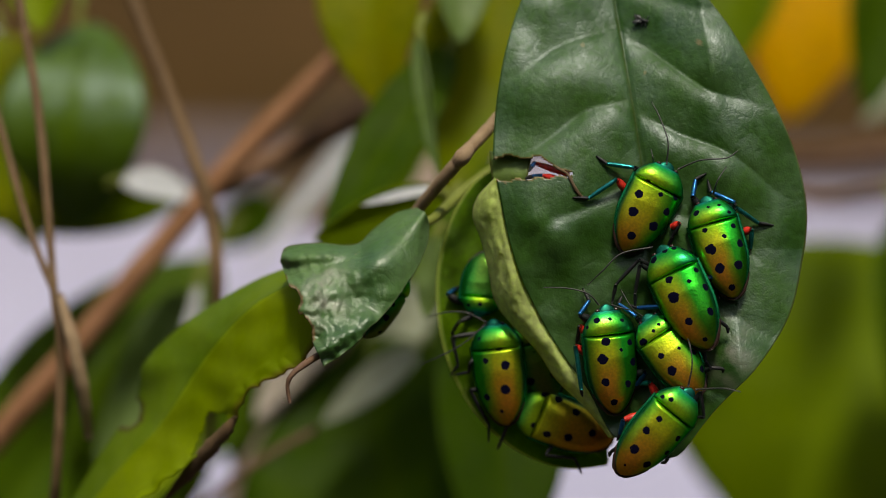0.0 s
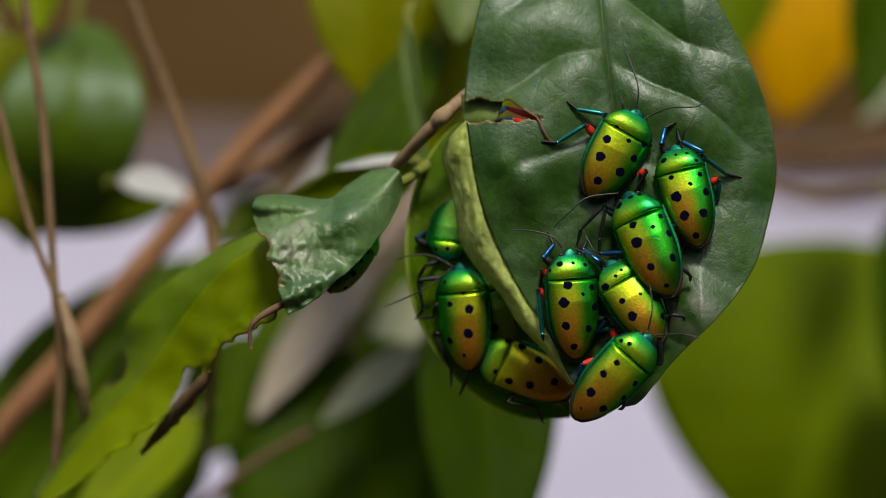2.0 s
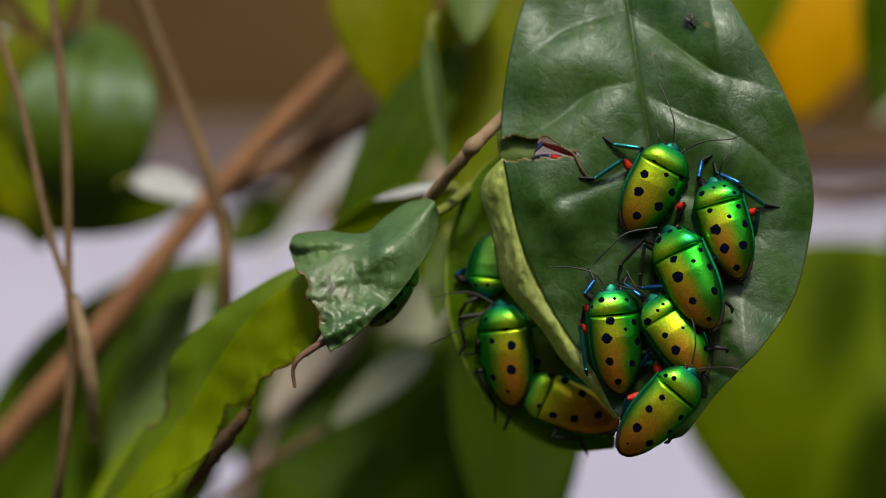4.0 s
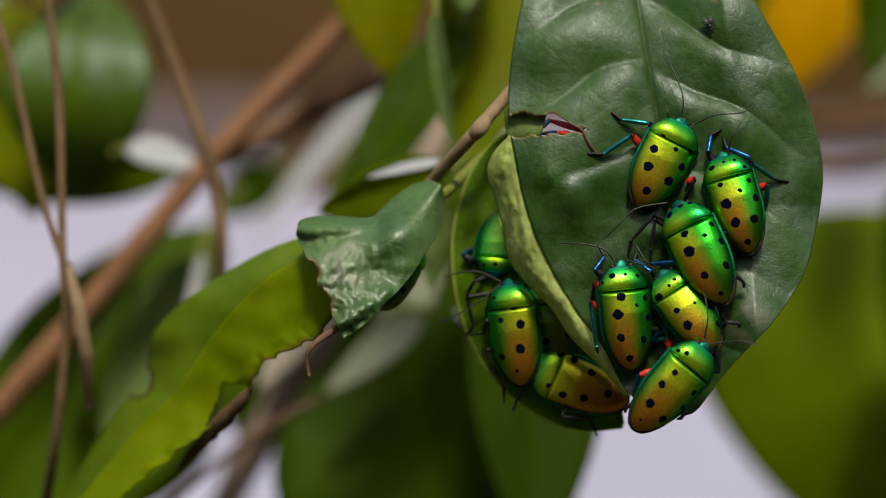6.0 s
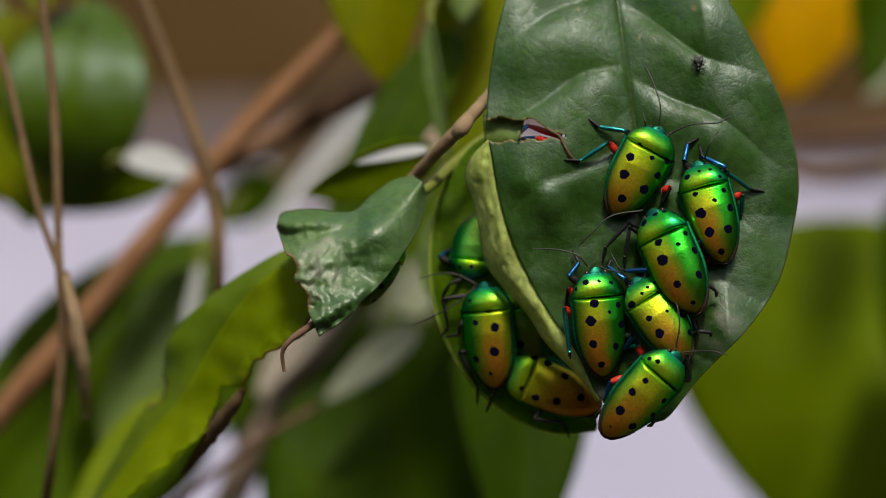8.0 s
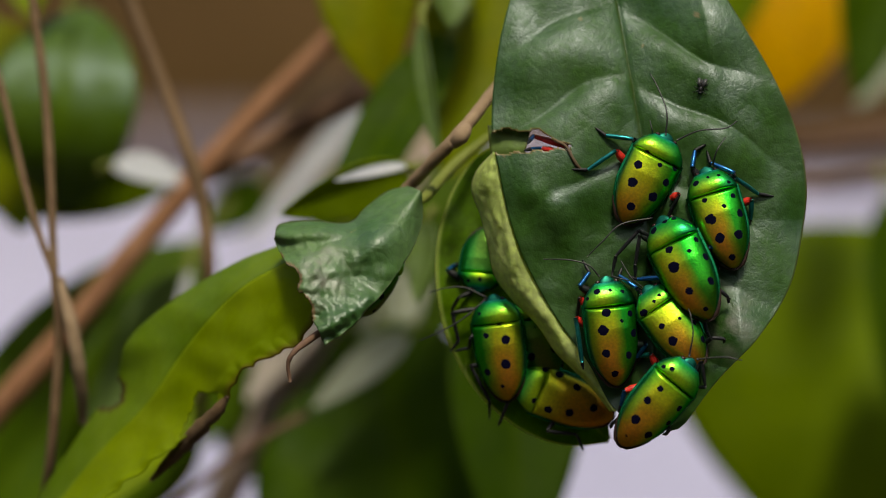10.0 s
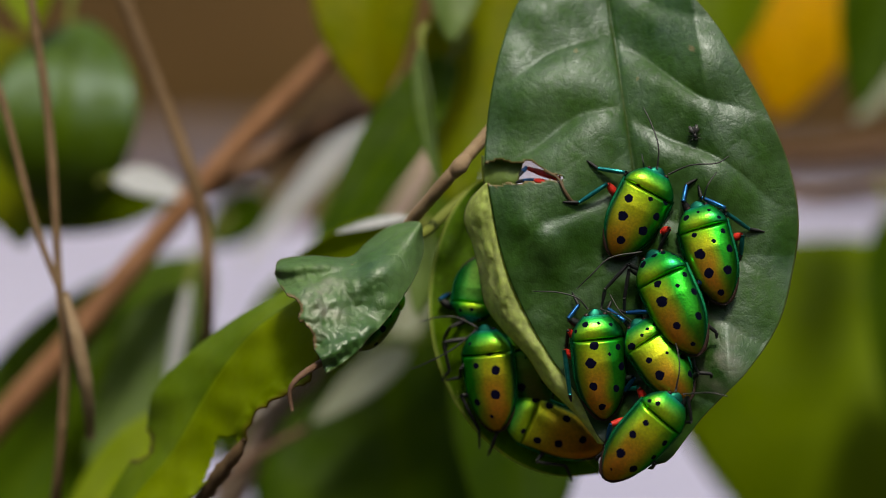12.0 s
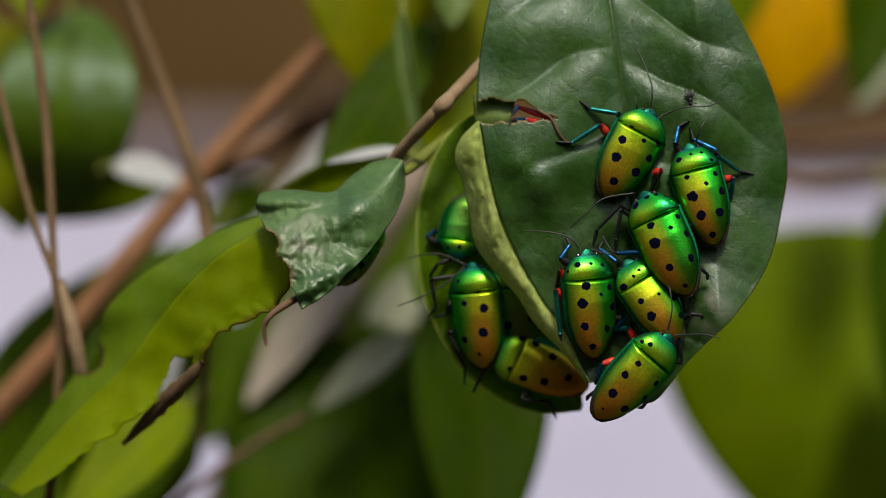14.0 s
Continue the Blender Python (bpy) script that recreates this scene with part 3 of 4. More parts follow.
def blade_depth(x, y, u=0.0, v=0.0):
    """Depth of the big leaf's face: tilted to the sky, hollow along the midrib, quilted between the side veins."""
    s = (x - rib_x(y)) / 300
    east = min(1, max(0, s / 0.5)) ** 2
    d = (4.5e-8 + 2.0e-8 * east) * max(0, 440 - 150 * east - y) ** 2 - (0.001 + 0.007 * east) * max(0, y - 440) / 400
    d += 0.0045 * s * s - 0.0030 * abs(s) + 0.0002 * math.exp(-(s / 0.012) ** 2)
    d += 0.0014 * min(1, max(0, -s / 0.25)) * min(1, max(0, (y - 475) / 110))
    # two pillows beside a forked vein in the west half
    d -= 0.0012 * math.exp(-((x - 988) / 30) ** 2 - ((y - 428) / 36) ** 2) + 0.0008 * math.exp(-((x - 946) / 26) ** 2 - ((y - 396) / 24) ** 2)
    q, deep, off = lateral(x, y)
    fade = (1 - math.exp(-off / 34)) * max(0, 1 - max(0, off - 130) / 130)
    d -= 0.0021 * deep * fade * (1 - math.exp(-q / 0.2)) * (1 - q ** 1.7)
    d += 0.0015 * noise.noise((x * 0.007, y * 0.007, 8)) * (1 - math.exp(-((x - 1070) / 90) ** 2 - ((y - 530) / 70) ** 2)) + 0.0006 * noise.noise((x * 0.012, y * 0.012, 3))
    return d


def blade_vein(x, y, u, v):
    q, deep, off = lateral(x, y)
    return 0.16 * deep * math.exp(-(min(q, 1 - q) / 0.03) ** 2) * max(0, 1 - off / 170)


def in_slit(x, y):
    if not 850 < x < 1012:
        return False
    top = 279 + 3 * math.sin(x * 0.11) + max(0, x - 955) * 0.52
    low = 321 - (x - 875) * 0.07 + 2.5 * math.sin(x * 0.17)
    return top < y < low


def slit_rim(x, y, u, v):
    edge = max(0, (abs(v) - 0.99) / 0.01) * 0.4 if v > 0 else 0.0
    near = 1.0 if any(in_slit(x + a, y + b) for a, b in ((0, 2.5), (0, -2.5), (2.5, 0))) else 0.0
    dot = 0.8 if math.hypot(x - 1238, y - 76) < 6 else 0.0
    return max(edge, near, dot)


def back_depth(x, y, u=0.0, v=0.0):
    return 0.0105 + (0.010 if y < 570 else -0.003) * (570 - y) / 400 + 0.002 * ((x - 900) / 150) ** 2 + 0.0005 * noise.noise((x * 0.015, y * 0.015, 9))


def build_twig():
    twig = new("twig")
    twig.matrix_world = LAY @ Matrix.Translation(TWIG_AT)
    tagged(twig, "thin brown twig with several green leaves, swaying", "twig")
    o = TWIG_AT

    def r(name, pts, rad, mat, label="", **k):
        return rod(name, [V(*p) - o for p in pts], [a * UNIT for a in rad], mat, twig, label, **k)

    r("stalk", [(722, 398, 0.016), (745, 364, 0.013), (818, 278, 0.006), (878, 212, 0.012), (960, 110, 0.022), (1060, -60, 0.04), (1110, -260, 0.07)],
      [10, 11, 12, 11, 11, 11, 12], TWIG, "brown woody stalk", n=60, ring=14, knots=0.12, seed=2)
    r("bud", [(806, 292, 0.002), (820, 276, 0.001), (832, 262, 0.003)], [10, 15, 9], TWIG, "swollen node", n=8, ring=12, knots=0.1)
    r("petiole", [(732, 402, 0.009), (766, 388, 0.010), (806, 352, 0.018), (850, 315, 0.024), (905, 275, 0.028)], [6, 9, 10, 9, 7], PETIOLE, "yellow-green leaf stalk", n=24)
    # leaves behind the curled one
    leaf_shape("leaf", (790, 345), (555, 425), 100, 0.06, LEAF_OLIVE, twig, o, "green leaf, blurred", turn=-20, seed=15)
    leaf_shape("leaf", (772, 336), (640, 364), 36, 0.045, LEAF_SHEEN_GAP, twig, o, "shiny leaf edge, its sky reflection painted pale", turn=60, seed=16)
    # curled, chewed leaf
    def chewed(x, y):
        w = 3 * noise.noise((x * 0.12, y * 0.12, 4))
        return math.hypot(x - 524, (y - 590) * 0.85) + w < 29 or math.hypot(x - 508, y - 532) + w < 24 or math.hypot(x - 497, y - 495) + w < 9

    def curl_depth(x, y, u, v):
        d = 0.002 + (0.0125 * (430 - y) if y < 520 else -1.125 + 0.007 * (520 - y)) / 250 + 0.006 * v * v * (1 if v < 0 else 0.7 - 0.75 * u)
        crumple = max(0, u - 0.35)
        # rolled lip along the upper edge, a dome beside it, a wrinkled arc round a hollow, and the rolled lower flap
        d -= 0.0021 * math.exp(-((y - 458 + (x - 500) * 0.09) / 13) ** 2) * max(0, 1 - max(0, x - 590) / 50)
        d -= 0.0015 * math.exp(-((x - 662) / 40) ** 2 - ((y - 462) / 26) ** 2)
        d += 0.0023 * math.exp(-((x - 634) / 34) ** 2 - ((y - 527) / 30) ** 2)
        d += 0.0022 * math.exp(-((x - 503) / 22) ** 2 - ((y - 476) / 24) ** 2)
        d -= 0.0004 * math.exp(-((math.hypot(x - 598, y - 512) - 36) / 8) ** 2) * (1 if y < 512 else math.exp(-((y - 512) / 16) ** 2))
        d -= 0.0014 * math.exp(-((y - 601 + (x - 600) * 0.55) / 15) ** 2) * min(1, max(0, 680 - x) / 40)
        d += 0.0014 * crumple * noise.noise((x * 0.03, y * 0.03, 1)) + 0.0011 * crumple * noise.noise((x * 0.07, y * 0.07, 5)) + 0.0003 * crumple * noise.noise((x * 0.16, y * 0.16, 8))
        return d

    # Pale band along the lower edge: lit rim put into the vein colour.
    blade("leaf", [(737, 369), (700, 379), (662, 406), (628, 434), (560, 431), (508, 438), (496, 462)],
          [(752, 376), (715, 425), (680, 465), (640, 505), (600, 535), (562, 550), (528, 552)],
          [(758, 392), (757, 430), (735, 480), (690, 545), (650, 588), (616, 622), (574, 651)],
          curl_depth, LEAF_CURLED, twig, o, "curled, chewed and crumpled green leaf", 90, 60, ragged=3, rib=0.004, vein_rim_at=lambda x, y, u, v: max(0, (v - 0.955) / 0.045) if u < 0.75 else 0.0, cut=chewed, stain_at=lambda x, y: min(1, 1.1 * math.exp(-((x - 575) / 34) ** 2 - ((y - 520) / 44) ** 2) + 0.8 * math.exp(-((x - 560) / 22) ** 2 - ((y - 590) / 22) ** 2)),
          rim_u=lambda x, y, u, v: 0.9 if any(chewed(x + a, y + b) for a, b in ((5, 0), (-5, 0), (0, 5), (0, -5))) else 0.3 * max(0, (abs(v) - 0.985) / 0.015))
    r("tendril", [(630, 592, 0.004), (590, 616, 0.000), (556, 634, -0.004), (522, 658, -0.006), (509, 680, -0.006), (513, 714, -0.006)], [7, 7, 6, 5, 4, 3], BARK_DARK, "withered brown leaf stalk", n=20, ring=8, knots=0.2)
    # big leaf with the bugs
    big = new("leaf")
    big.parent = twig
    big.matrix_local = Matrix.Translation(BLADE_AT - o)
    tagged(big, "large glossy dark green leaf with a torn slit")
    blade("blade", [(1040, -150), (940, -30), (900, 70), (879, 180), (873, 278), (881, 330), (914, 470), (972, 590), (1040, 690), (1090, 775), (1182, 812)],
          [(1070, -160), (1083, -20), (1100, 80), (1118, 180), (1132, 270), (1140, 340), (1147, 450), (1155, 550), (1165, 640), (1182, 720), (1198, 808)],
          [(1100, -150), (1254, 0), (1330, 113), (1384, 213), (1416, 300), (1428, 380), (1420, 460), (1396, 560), (1340, 650), (1268, 724), (1210, 798)],
          blade_depth, LEAF, big, BLADE_AT, "", 210, 141, cut=in_slit, vein_rim_at=blade_vein, rim_u=slit_rim, rib=0.012,
          stain_at=lambda x, y: 0.8 * math.exp(-((x - 1285) / 45) ** 2 - ((y - 625) / 60) ** 2))
    rod("torn_vein", [V(x, y, blade_depth(x, y) - 0.0003) - BLADE_AT for x, y in ((984, 297), (1004, 308), (1016, 330), (1028, 347), (1040, 352))],
        [a * UNIT for a in (2.5, 3, 3.2, 3, 1.5)], LEAF_DRY, big, "torn brown shred of leaf vein", 14, 6, 0.3, 5)
    fold_b = [(880, 318), (887, 355), (893, 390), (904, 437), (918, 485), (942, 537), (971, 588), (1005, 640), (1039, 688), (1065, 735), (1088, 776)]
    fold_a = [(876, 316), (846, 348), (837, 383), (852, 424), (865, 478), (876, 532), (905, 573), (950, 620), (985, 672), (1040, 725), (1078, 774)]
    blade("folded_margin", fold_a, [((a[0] + b[0]) / 2, (a[1] + b[1]) / 2) for a, b in zip(fold_a, fold_b)], fold_b,
          lambda x, y, u, v: blade_depth(x, y) + 0.0006 - 0.0024 * math.sin(math.pi * u) * (1 - v) / 2 + 0.0016 * (1 - v) ** 1.4 * (0.35 + math.sin(math.pi * u)) - 0.0010 * math.sin(math.pi * (v + 1) / 2) + 0.0009 * noise.noise((x * 0.06, y * 0.018, 6)) * (1 - v * v) + 0.0003 * noise.noise((x * 0.12, y * 0.07, 3)), LEAF_UNDER, big, BLADE_AT,
          "pale folded-over leaf margin", 80, 24)
    blade("torn_flap", [(866, 268), (868, 296), (872, 326)], [(904, 266), (903, 296), (902, 326)], [(942, 268), (938, 292), (930, 326)],
          lambda x, y, u, v: blade_depth(x, y) + 0.0012 + 0.0010 * u + 0.0004 * noise.noise((x * 0.05, y * 0.05, 2)), LEAF_SAGE, big, BLADE_AT, "pale torn flap of leaf behind the slit", 14, 14)
    # second leaf, behind
    back = new("leaf")
    back.parent = twig
    back.matrix_local = Matrix.Translation(BLADE_AT - o)
    tagged(back, "shaded green leaf tucked behind the large leaf")
    blade("blade", [(868, 304), (834, 330), (795, 395), (772, 500), (785, 620), (832, 721), (893, 784), (951, 817), (1010, 830), (1074, 824)],
          [(882, 300), (886, 340), (900, 400), (900, 490), (915, 590), (940, 670), (965, 720), (1000, 760), (1038, 788), (1075, 819)],
          [(900, 300), (930, 345), (990, 430), (1030, 500), (1040, 580), (1050, 640), (1060, 690), (1066, 730), (1071, 772), (1077, 816)],
          back_depth, LEAF_BACK, back, BLADE_AT, "", 70, 61, rib=0.01, rim_u=lambda x, y, u, v: 0.0, vein_rim_at=lambda x, y, u, v: max(0, (abs(v) - 0.94) / 0.06) if v < 0 else 0)
    # folded lime leaf
    lime = new("leaf")
    lime.parent = twig
    tagged(lime, "yellow-green leaf folded along its midrib")
    ea = [(520, 470), (440, 503), (335, 568), (258, 640), (238, 715), (172, 815), (86, 955)]
    em = [(530, 495), (452, 540), (398, 592), (348, 657), (286, 750), (205, 838), (100, 970)]
    eb = [(560, 590), (545, 640), (488, 670), (438, 704), (404, 768), (300, 850), (125, 988)]
    def notch(x, y):
        w = 4 * noise.noise((x * 0.08, y * 0.08, 11))
        return x - 338 > (812 - y) * 0.40 + w and y > 730 + w and (y - 775) < (398 - x) * 0.62 + w and x < 402

    def bite(x, y):
        return math.hypot((x - 226) / 24, (y - 728) / 30) + 0.15 * noise.noise((x * 0.1, y * 0.1, 12)) < 1

    near = ((6, 0), (-6, 0), (0, 6), (0, -6))
    dep = lambda x, y, u, v: 0.008 + 0.022 * u + (0.010 * abs(v) if v < 0 else -0.010 * v) + 0.0007 * noise.noise((x * 0.02, y * 0.02, 2))
    # Two colours for one leaf: light through the lower half is painted in.
    blade("blade", ea, em, eb, dep, LEAF_DULL_HALF, lime, o, "upper half, its weaker light painted as duller green", 110, 30, halves=(-1, 0), cut=bite,
          rim_u=lambda x, y, u, v: 0.9 if any(bite(x + a, y + b) for a, b in near) else 0.0)
    blade("blade", ea, em, eb, dep, LEAF_LIME, lime, o, "lower half, light through it painted yellow-green, with a brown chewed edge", 130, 40, halves=(0.004, 1), ragged=22, cut=notch,
          rim_u=lambda x, y, u, v: max(0, (abs(v) - 0.9) / 0.1) * 0.9 if u < 0.7 else 0)
    rod("dry_tip", [V(*p) - o for p in ((416, 738, 0.0105), (400, 762, 0.0115), (372, 793, 0.014), (338, 832, 0.018), (292, 884, 0.021))], [a * UNIT for a in (4, 11, 13, 14, 4)], LEAF_DRY, lime, "dry brown curled leaf tip", 20, 8, 0.5, 3)
    return twig, big, back, lime


# ---- jewel bugs ----
def dome(y0, y1, width, height, floor, spots, n=46, ring=40):
    """A domed shell part along y, with its attributes; widths and heights as functions of y (body lengths)."""
    verts, side, along, spot, faces = [], [], [], [], []
    for i in range(n):
        y = y0 + (y1 - y0) * (0.5 - 0.5 * math.cos(math.pi * i / (n - 1)))
        w, h = width(y), height(y)
        for j in range(ring):
            a = math.pi * 2 * j / ring
            cx, cz = math.cos(a), math.sin(a)
            x = w * math.copysign(abs(cx) ** 0.85, cx)
            z = h * abs(cz) ** 0.85 if cz >= 0 else floor * abs(cz) ** 0.6
            verts.append((x, y, z))
            side.append(min(1, abs(x) / 0.225) if cz >= 0 else 1.0)
            along.append((y - y0) / (y1 - y0))
            spot.append(min([math.hypot((x - sx), (y - sy)) / sr for sx, sy, sr in spots] or [9]) if cz > 0 else 9)
    for i in range(n - 1):
        for j in range(ring):
            k = (j + 1) % ring
            faces.append((i * ring + j, i * ring + k, (i + 1) * ring + k, (i + 1) * ring + j))
    faces.append(tuple(range(ring)))
    faces.append(tuple(reversed(range((n - 1) * ring, n * ring))))
    return verts, faces, (("side", side), ("along", along), ("spot", spot))


def scut_w(y):
    u = (y + 0.5) / 0.72
    return max(0.004, 0.225 * (1 - (1 - min(1, max(0, u) / 0.66)) ** 2.0) ** 0.62 + 0.008 * u)


def scut_h(y):
    u = (y + 0.5) / 0.72
    return max(0.003, 0.17 * (1 - (1 - min(1, max(0, u) / 0.5)) ** 2.4) ** 0.55 - 0.035 * max(0, u - 0.72) / 0.28 - 0.06 * max(0, (u - 0.955) / 0.045) ** 2)


def pron_w(y):
    u = (y - 0.215) / 0.215
    return 0.25 - 0.012 * (1 - u) - 0.14 * max(0, u) ** 1.9 if u < 1 else 0.09


def pron_h(y):
    u = (y - 0.215) / 0.215
    return max(0.02, 0.128 + 0.02 * math.sin(min(1, u * 1.6) * math.pi / 2) - 0.105 * max(0, u) ** 2.2 - 0.07 * max(0, (0.12 - u) / 0.12) ** 2)


SCUT_SPOTS = [(e * x, y, r) for e in (-1, 1) for x, y, r in ((0.155, 0.165, 0.028), (0.172, 0.03, 0.034), (0.128, -0.155, 0.046))]
SCUT_SPOTS += [(0.006, 0.125, 0.016), (-0.02, -0.345, 0.038)]
PRON_SPOTS = [(0, 0.378, 0.012), (-0.075, 0.372, 0.016), (0.075, 0.372, 0.016), (-0.165, 0.325, 0.028), (0.165, 0.325, 0.028)]


def sheet(p):
    """Where a place before LAY shows on the sheet."""
    k = UNIT * (REACH + p.y) / REACH
    return 784 + p.x / k, 441 - p.z / k


def spotted(shells, base, size, wide, marks):
    """The nearness of each shell's points to its own spots: marks are x, y and radius on the sheet."""
    found = [[] for _ in shells]
    places = []
    for v, f, at in shells:
        pts = [(Vector((x * size * wide, y * size, z * size))) for x, y, z in v]
        places.append((pts, [sheet(base @ p) if q[2] > 0 else (9e9, 9e9) for p, q in zip(pts, v)]))
    for mx, my, mr in marks:
        near = [min((math.hypot(x - mx, y - my), i) for i, (x, y) in enumerate(flat)) for _, flat in places]
        k = min(range(len(shells)), key=lambda i: near[i][0])
        found[k].append((places[k][0][near[k][1]], mr * UNIT))
    out = []
    for (v, f, at), (pts, _), dots in zip(shells, places, found):
        spot = [min([(p - c).length / r for c, r in dots] or [9]) if q[2] > 0 else 9 for p, q in zip(pts, v)]
        out.append((v, f, tuple((k, spot if k == "spot" else w) for k, w in at)))
    return out


def scaled(data, k, wide):
    return [(x * k * wide, y * k, z * k) for x, y, z in data]


def bug(head, tail, where, lift, roll, label, seed, legs=(), antennae=(), shell=None, gold=(1.0, 0.0, 1.0), wide=1.0, lean=0.0, marks=()):
    """A jewel bug from the tip of its head to its tail on the sheet; returns it and its resting pose."""
    rng = random.Random(seed)
    h, t = V(*head, where(*head, lift)), V(*tail, where(*tail, lift))
    fwd = (h - t)
    size = fwd.length
    fwd.normalize()
    up = (Vector((0, -1, 0)) - fwd * Vector((0, -1, 0)).dot(fwd)).normalized()
    right = fwd.cross(up)
    base = Matrix((right, fwd, up)).transposed().to_4x4()
    base.translation = (h + t) / 2
    base = base @ Matrix.Rotation(radians(roll), 4, "Y")
    ob = new("jewel_bug")
    tagged(ob, label, "insect", "jewel bugs on the leaves")
    scut = dome(-0.5, 0.222, scut_w, scut_h, -0.05, [(x + rng.uniform(-0.006, 0.006), y + rng.uniform(-0.008, 0.008), r * rng.uniform(0.88, 1.12)) for x, y, r in SCUT_SPOTS], 60, 56)
    pron = dome(0.215, 0.43, pron_w, pron_h, -0.05, [(x + rng.uniform(-0.006, 0.006), y, r * rng.uniform(0.85, 1.15)) for x, y, r in PRON_SPOTS], 30, 48)
    if marks:
        scut, pron = spotted((scut, pron), base, size, wide, marks)
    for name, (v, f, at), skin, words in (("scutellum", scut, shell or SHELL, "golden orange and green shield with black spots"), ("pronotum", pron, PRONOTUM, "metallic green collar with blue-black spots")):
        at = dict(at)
        # lean paints in the gold-green sheen that each bug's viewing angle gives
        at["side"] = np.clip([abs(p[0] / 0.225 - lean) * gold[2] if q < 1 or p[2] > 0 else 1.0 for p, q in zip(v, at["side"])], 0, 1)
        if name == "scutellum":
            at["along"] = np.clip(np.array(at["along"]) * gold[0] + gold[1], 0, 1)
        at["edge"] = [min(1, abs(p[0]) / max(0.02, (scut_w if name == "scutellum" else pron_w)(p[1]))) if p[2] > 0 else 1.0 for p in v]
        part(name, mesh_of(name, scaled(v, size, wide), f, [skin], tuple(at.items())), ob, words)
    v, f, at = dome(0.39, 0.485, lambda y: max(0.014, 0.088 * (1 - ((y - 0.39) / 0.098) ** 2.0) ** 0.6), lambda y: max(0.008, 0.048 - 0.038 * ((y - 0.39) / 0.095) ** 1.5), -0.04, [], 16, 22)
    part("head", mesh_of("head", scaled(v, size, wide), f, [HEAD]), ob, "metallic green head")
    # thin flank that shows below the shield
    v, f, at = dome(-0.49, 0.25, lambda y: scut_w(y) * 1.06 + 0.006, lambda y: 0.028, -0.07, [], 30, 24)
    part("abdomen", mesh_of("abdomen", scaled(v, size, wide), f, [RIM]), ob, "green edge of the abdomen")
    v, f, at = dome(-0.515, -0.30, lambda y: scut_w(y + 0.03) * 1.0 + 0.01 if y > -0.5 else 0.03, lambda y: 0.02, -0.06, [], 12, 20)
    part("tail_tip", mesh_of("tail_tip", scaled(v, size, wide), f, [BELLY]), ob, "dark brown tail tip")
    for s in (-1, 1):
        bm = bmesh.new()
        bmesh.ops.create_uvsphere(bm, u_segments=10, v_segments=8, radius=0.024 * size)
        for w in bm.verts:
            w.co += Vector((s * 0.084 * wide, 0.430, 0.010)) * size
        me = bpy.data.meshes.new("eye")
        bm.to_mesh(me)
        bm.free()
        me.materials.append(EYE)
        part("eye", me, ob, "dark eye")
    back = base.inverted()

    def place(x, y, off):
        return back @ V(x, y, where(x, y, off + lift - 0.0016))

    for pts in antennae:
        n = len(pts)
        rod("antenna", [place(x, y, 0.0022 + 0.001 * math.sin(math.pi * i / (n - 1))) for i, (x, y) in enumerate(pts)],
            [1.8 * UNIT] + [1.3 * UNIT] * (n - 2) + [0.9 * UNIT], GREY, ob, "thin dark feeler", 22, 6, 0.15, seed)
    skins = {"b": BLUE, "t": TEAL, "k": BLACK, "r": RED}
    for code, pts in legs:
        hip, knee, ankle, toe = [place(x, y, o) for (x, y), o in zip(pts, (0.0008, 0.0020, 0.0007, 0.0002))]
        shin, thigh = skins[code[0]], skins[code[1]]
        leg = rod("leg", [knee, knee.lerp(ankle, 0.4) + Vector((0, 0, 0.0001)), knee.lerp(ankle, 0.8), ankle], [a * UNIT * (0.78 if code[0] == "k" else 1) for a in (3.8, 4.4, 4.0, 3.2)], shin, ob, "metallic blue shin" if code[0] in "bt" else "black shin", 10, 8, 0.06, seed)
        rod("thigh", [hip, hip.lerp(knee, 0.5), knee.lerp(hip, 0.05)], [a * UNIT * (0.8 if seed == 12 else 0.62 if code == "kk" else 1) for a in (6, 7.5, 4.5)], thigh, leg, "red thigh" if code[1] == "r" else "dark thigh", 8, 8)
        rod("foot", [ankle, ankle.lerp(toe, 0.5), toe], [a * UNIT for a in (3.2, 3.0, 1.4)], BLACK, leg, "black foot", 6, 6, 0.3, seed)
    # legs tucked in under the body
    tucked = [(s, k) for k in (1, 2, 0) for s in (-1, 1)][:max(0, 6 - len(legs))]
    for s, k in tucked:
        (x0, y0), (x1, y1), (x2, y2) = (((0.08, 0.30), (0.15, 0.33), (0.10, 0.40)), ((0.09, 0.18), (0.17, 0.14), (0.15, 0.02)), ((0.09, 0.05), (0.15, -0.06), (0.11, -0.2)))[k]
        leg = rod("leg", [Vector(p) * size for p in ((s * x1, y1, -0.06), (s * (x1 + x2) / 2, (y1 + y2) / 2, -0.09), (s * x2, y2, -0.12))], [0.014 * size] * 3, BLACK, ob, "black shin", 6, 6)
        rod("thigh", [Vector(p) * size for p in ((s * x0, y0, -0.05), (s * (x0 + x1) / 2, (y0 + y1) / 2, -0.06), (s * x1, y1, -0.06))], [0.02 * size] * 3, BLACK, leg, "dark thigh", 6, 6)
    return ob, base, size


def on_blade(x, y, lift):
    return blade_depth(x, y) - lift


def on_back(x, y, lift):
    return back_depth(x, y) - lift


def dipping(x, y, lift):
    return back_depth(x, y) - lift - 0.000012 * max(0, x - 900)


GOLD = "golden green jewel bug with black spots"
BUGS = []


def add_bug(*a, **k):
    ob, base, size = bug(*a, **k)
    ob.matrix_world = LAY @ base
    BUGS.append((ob, base))
    return ob


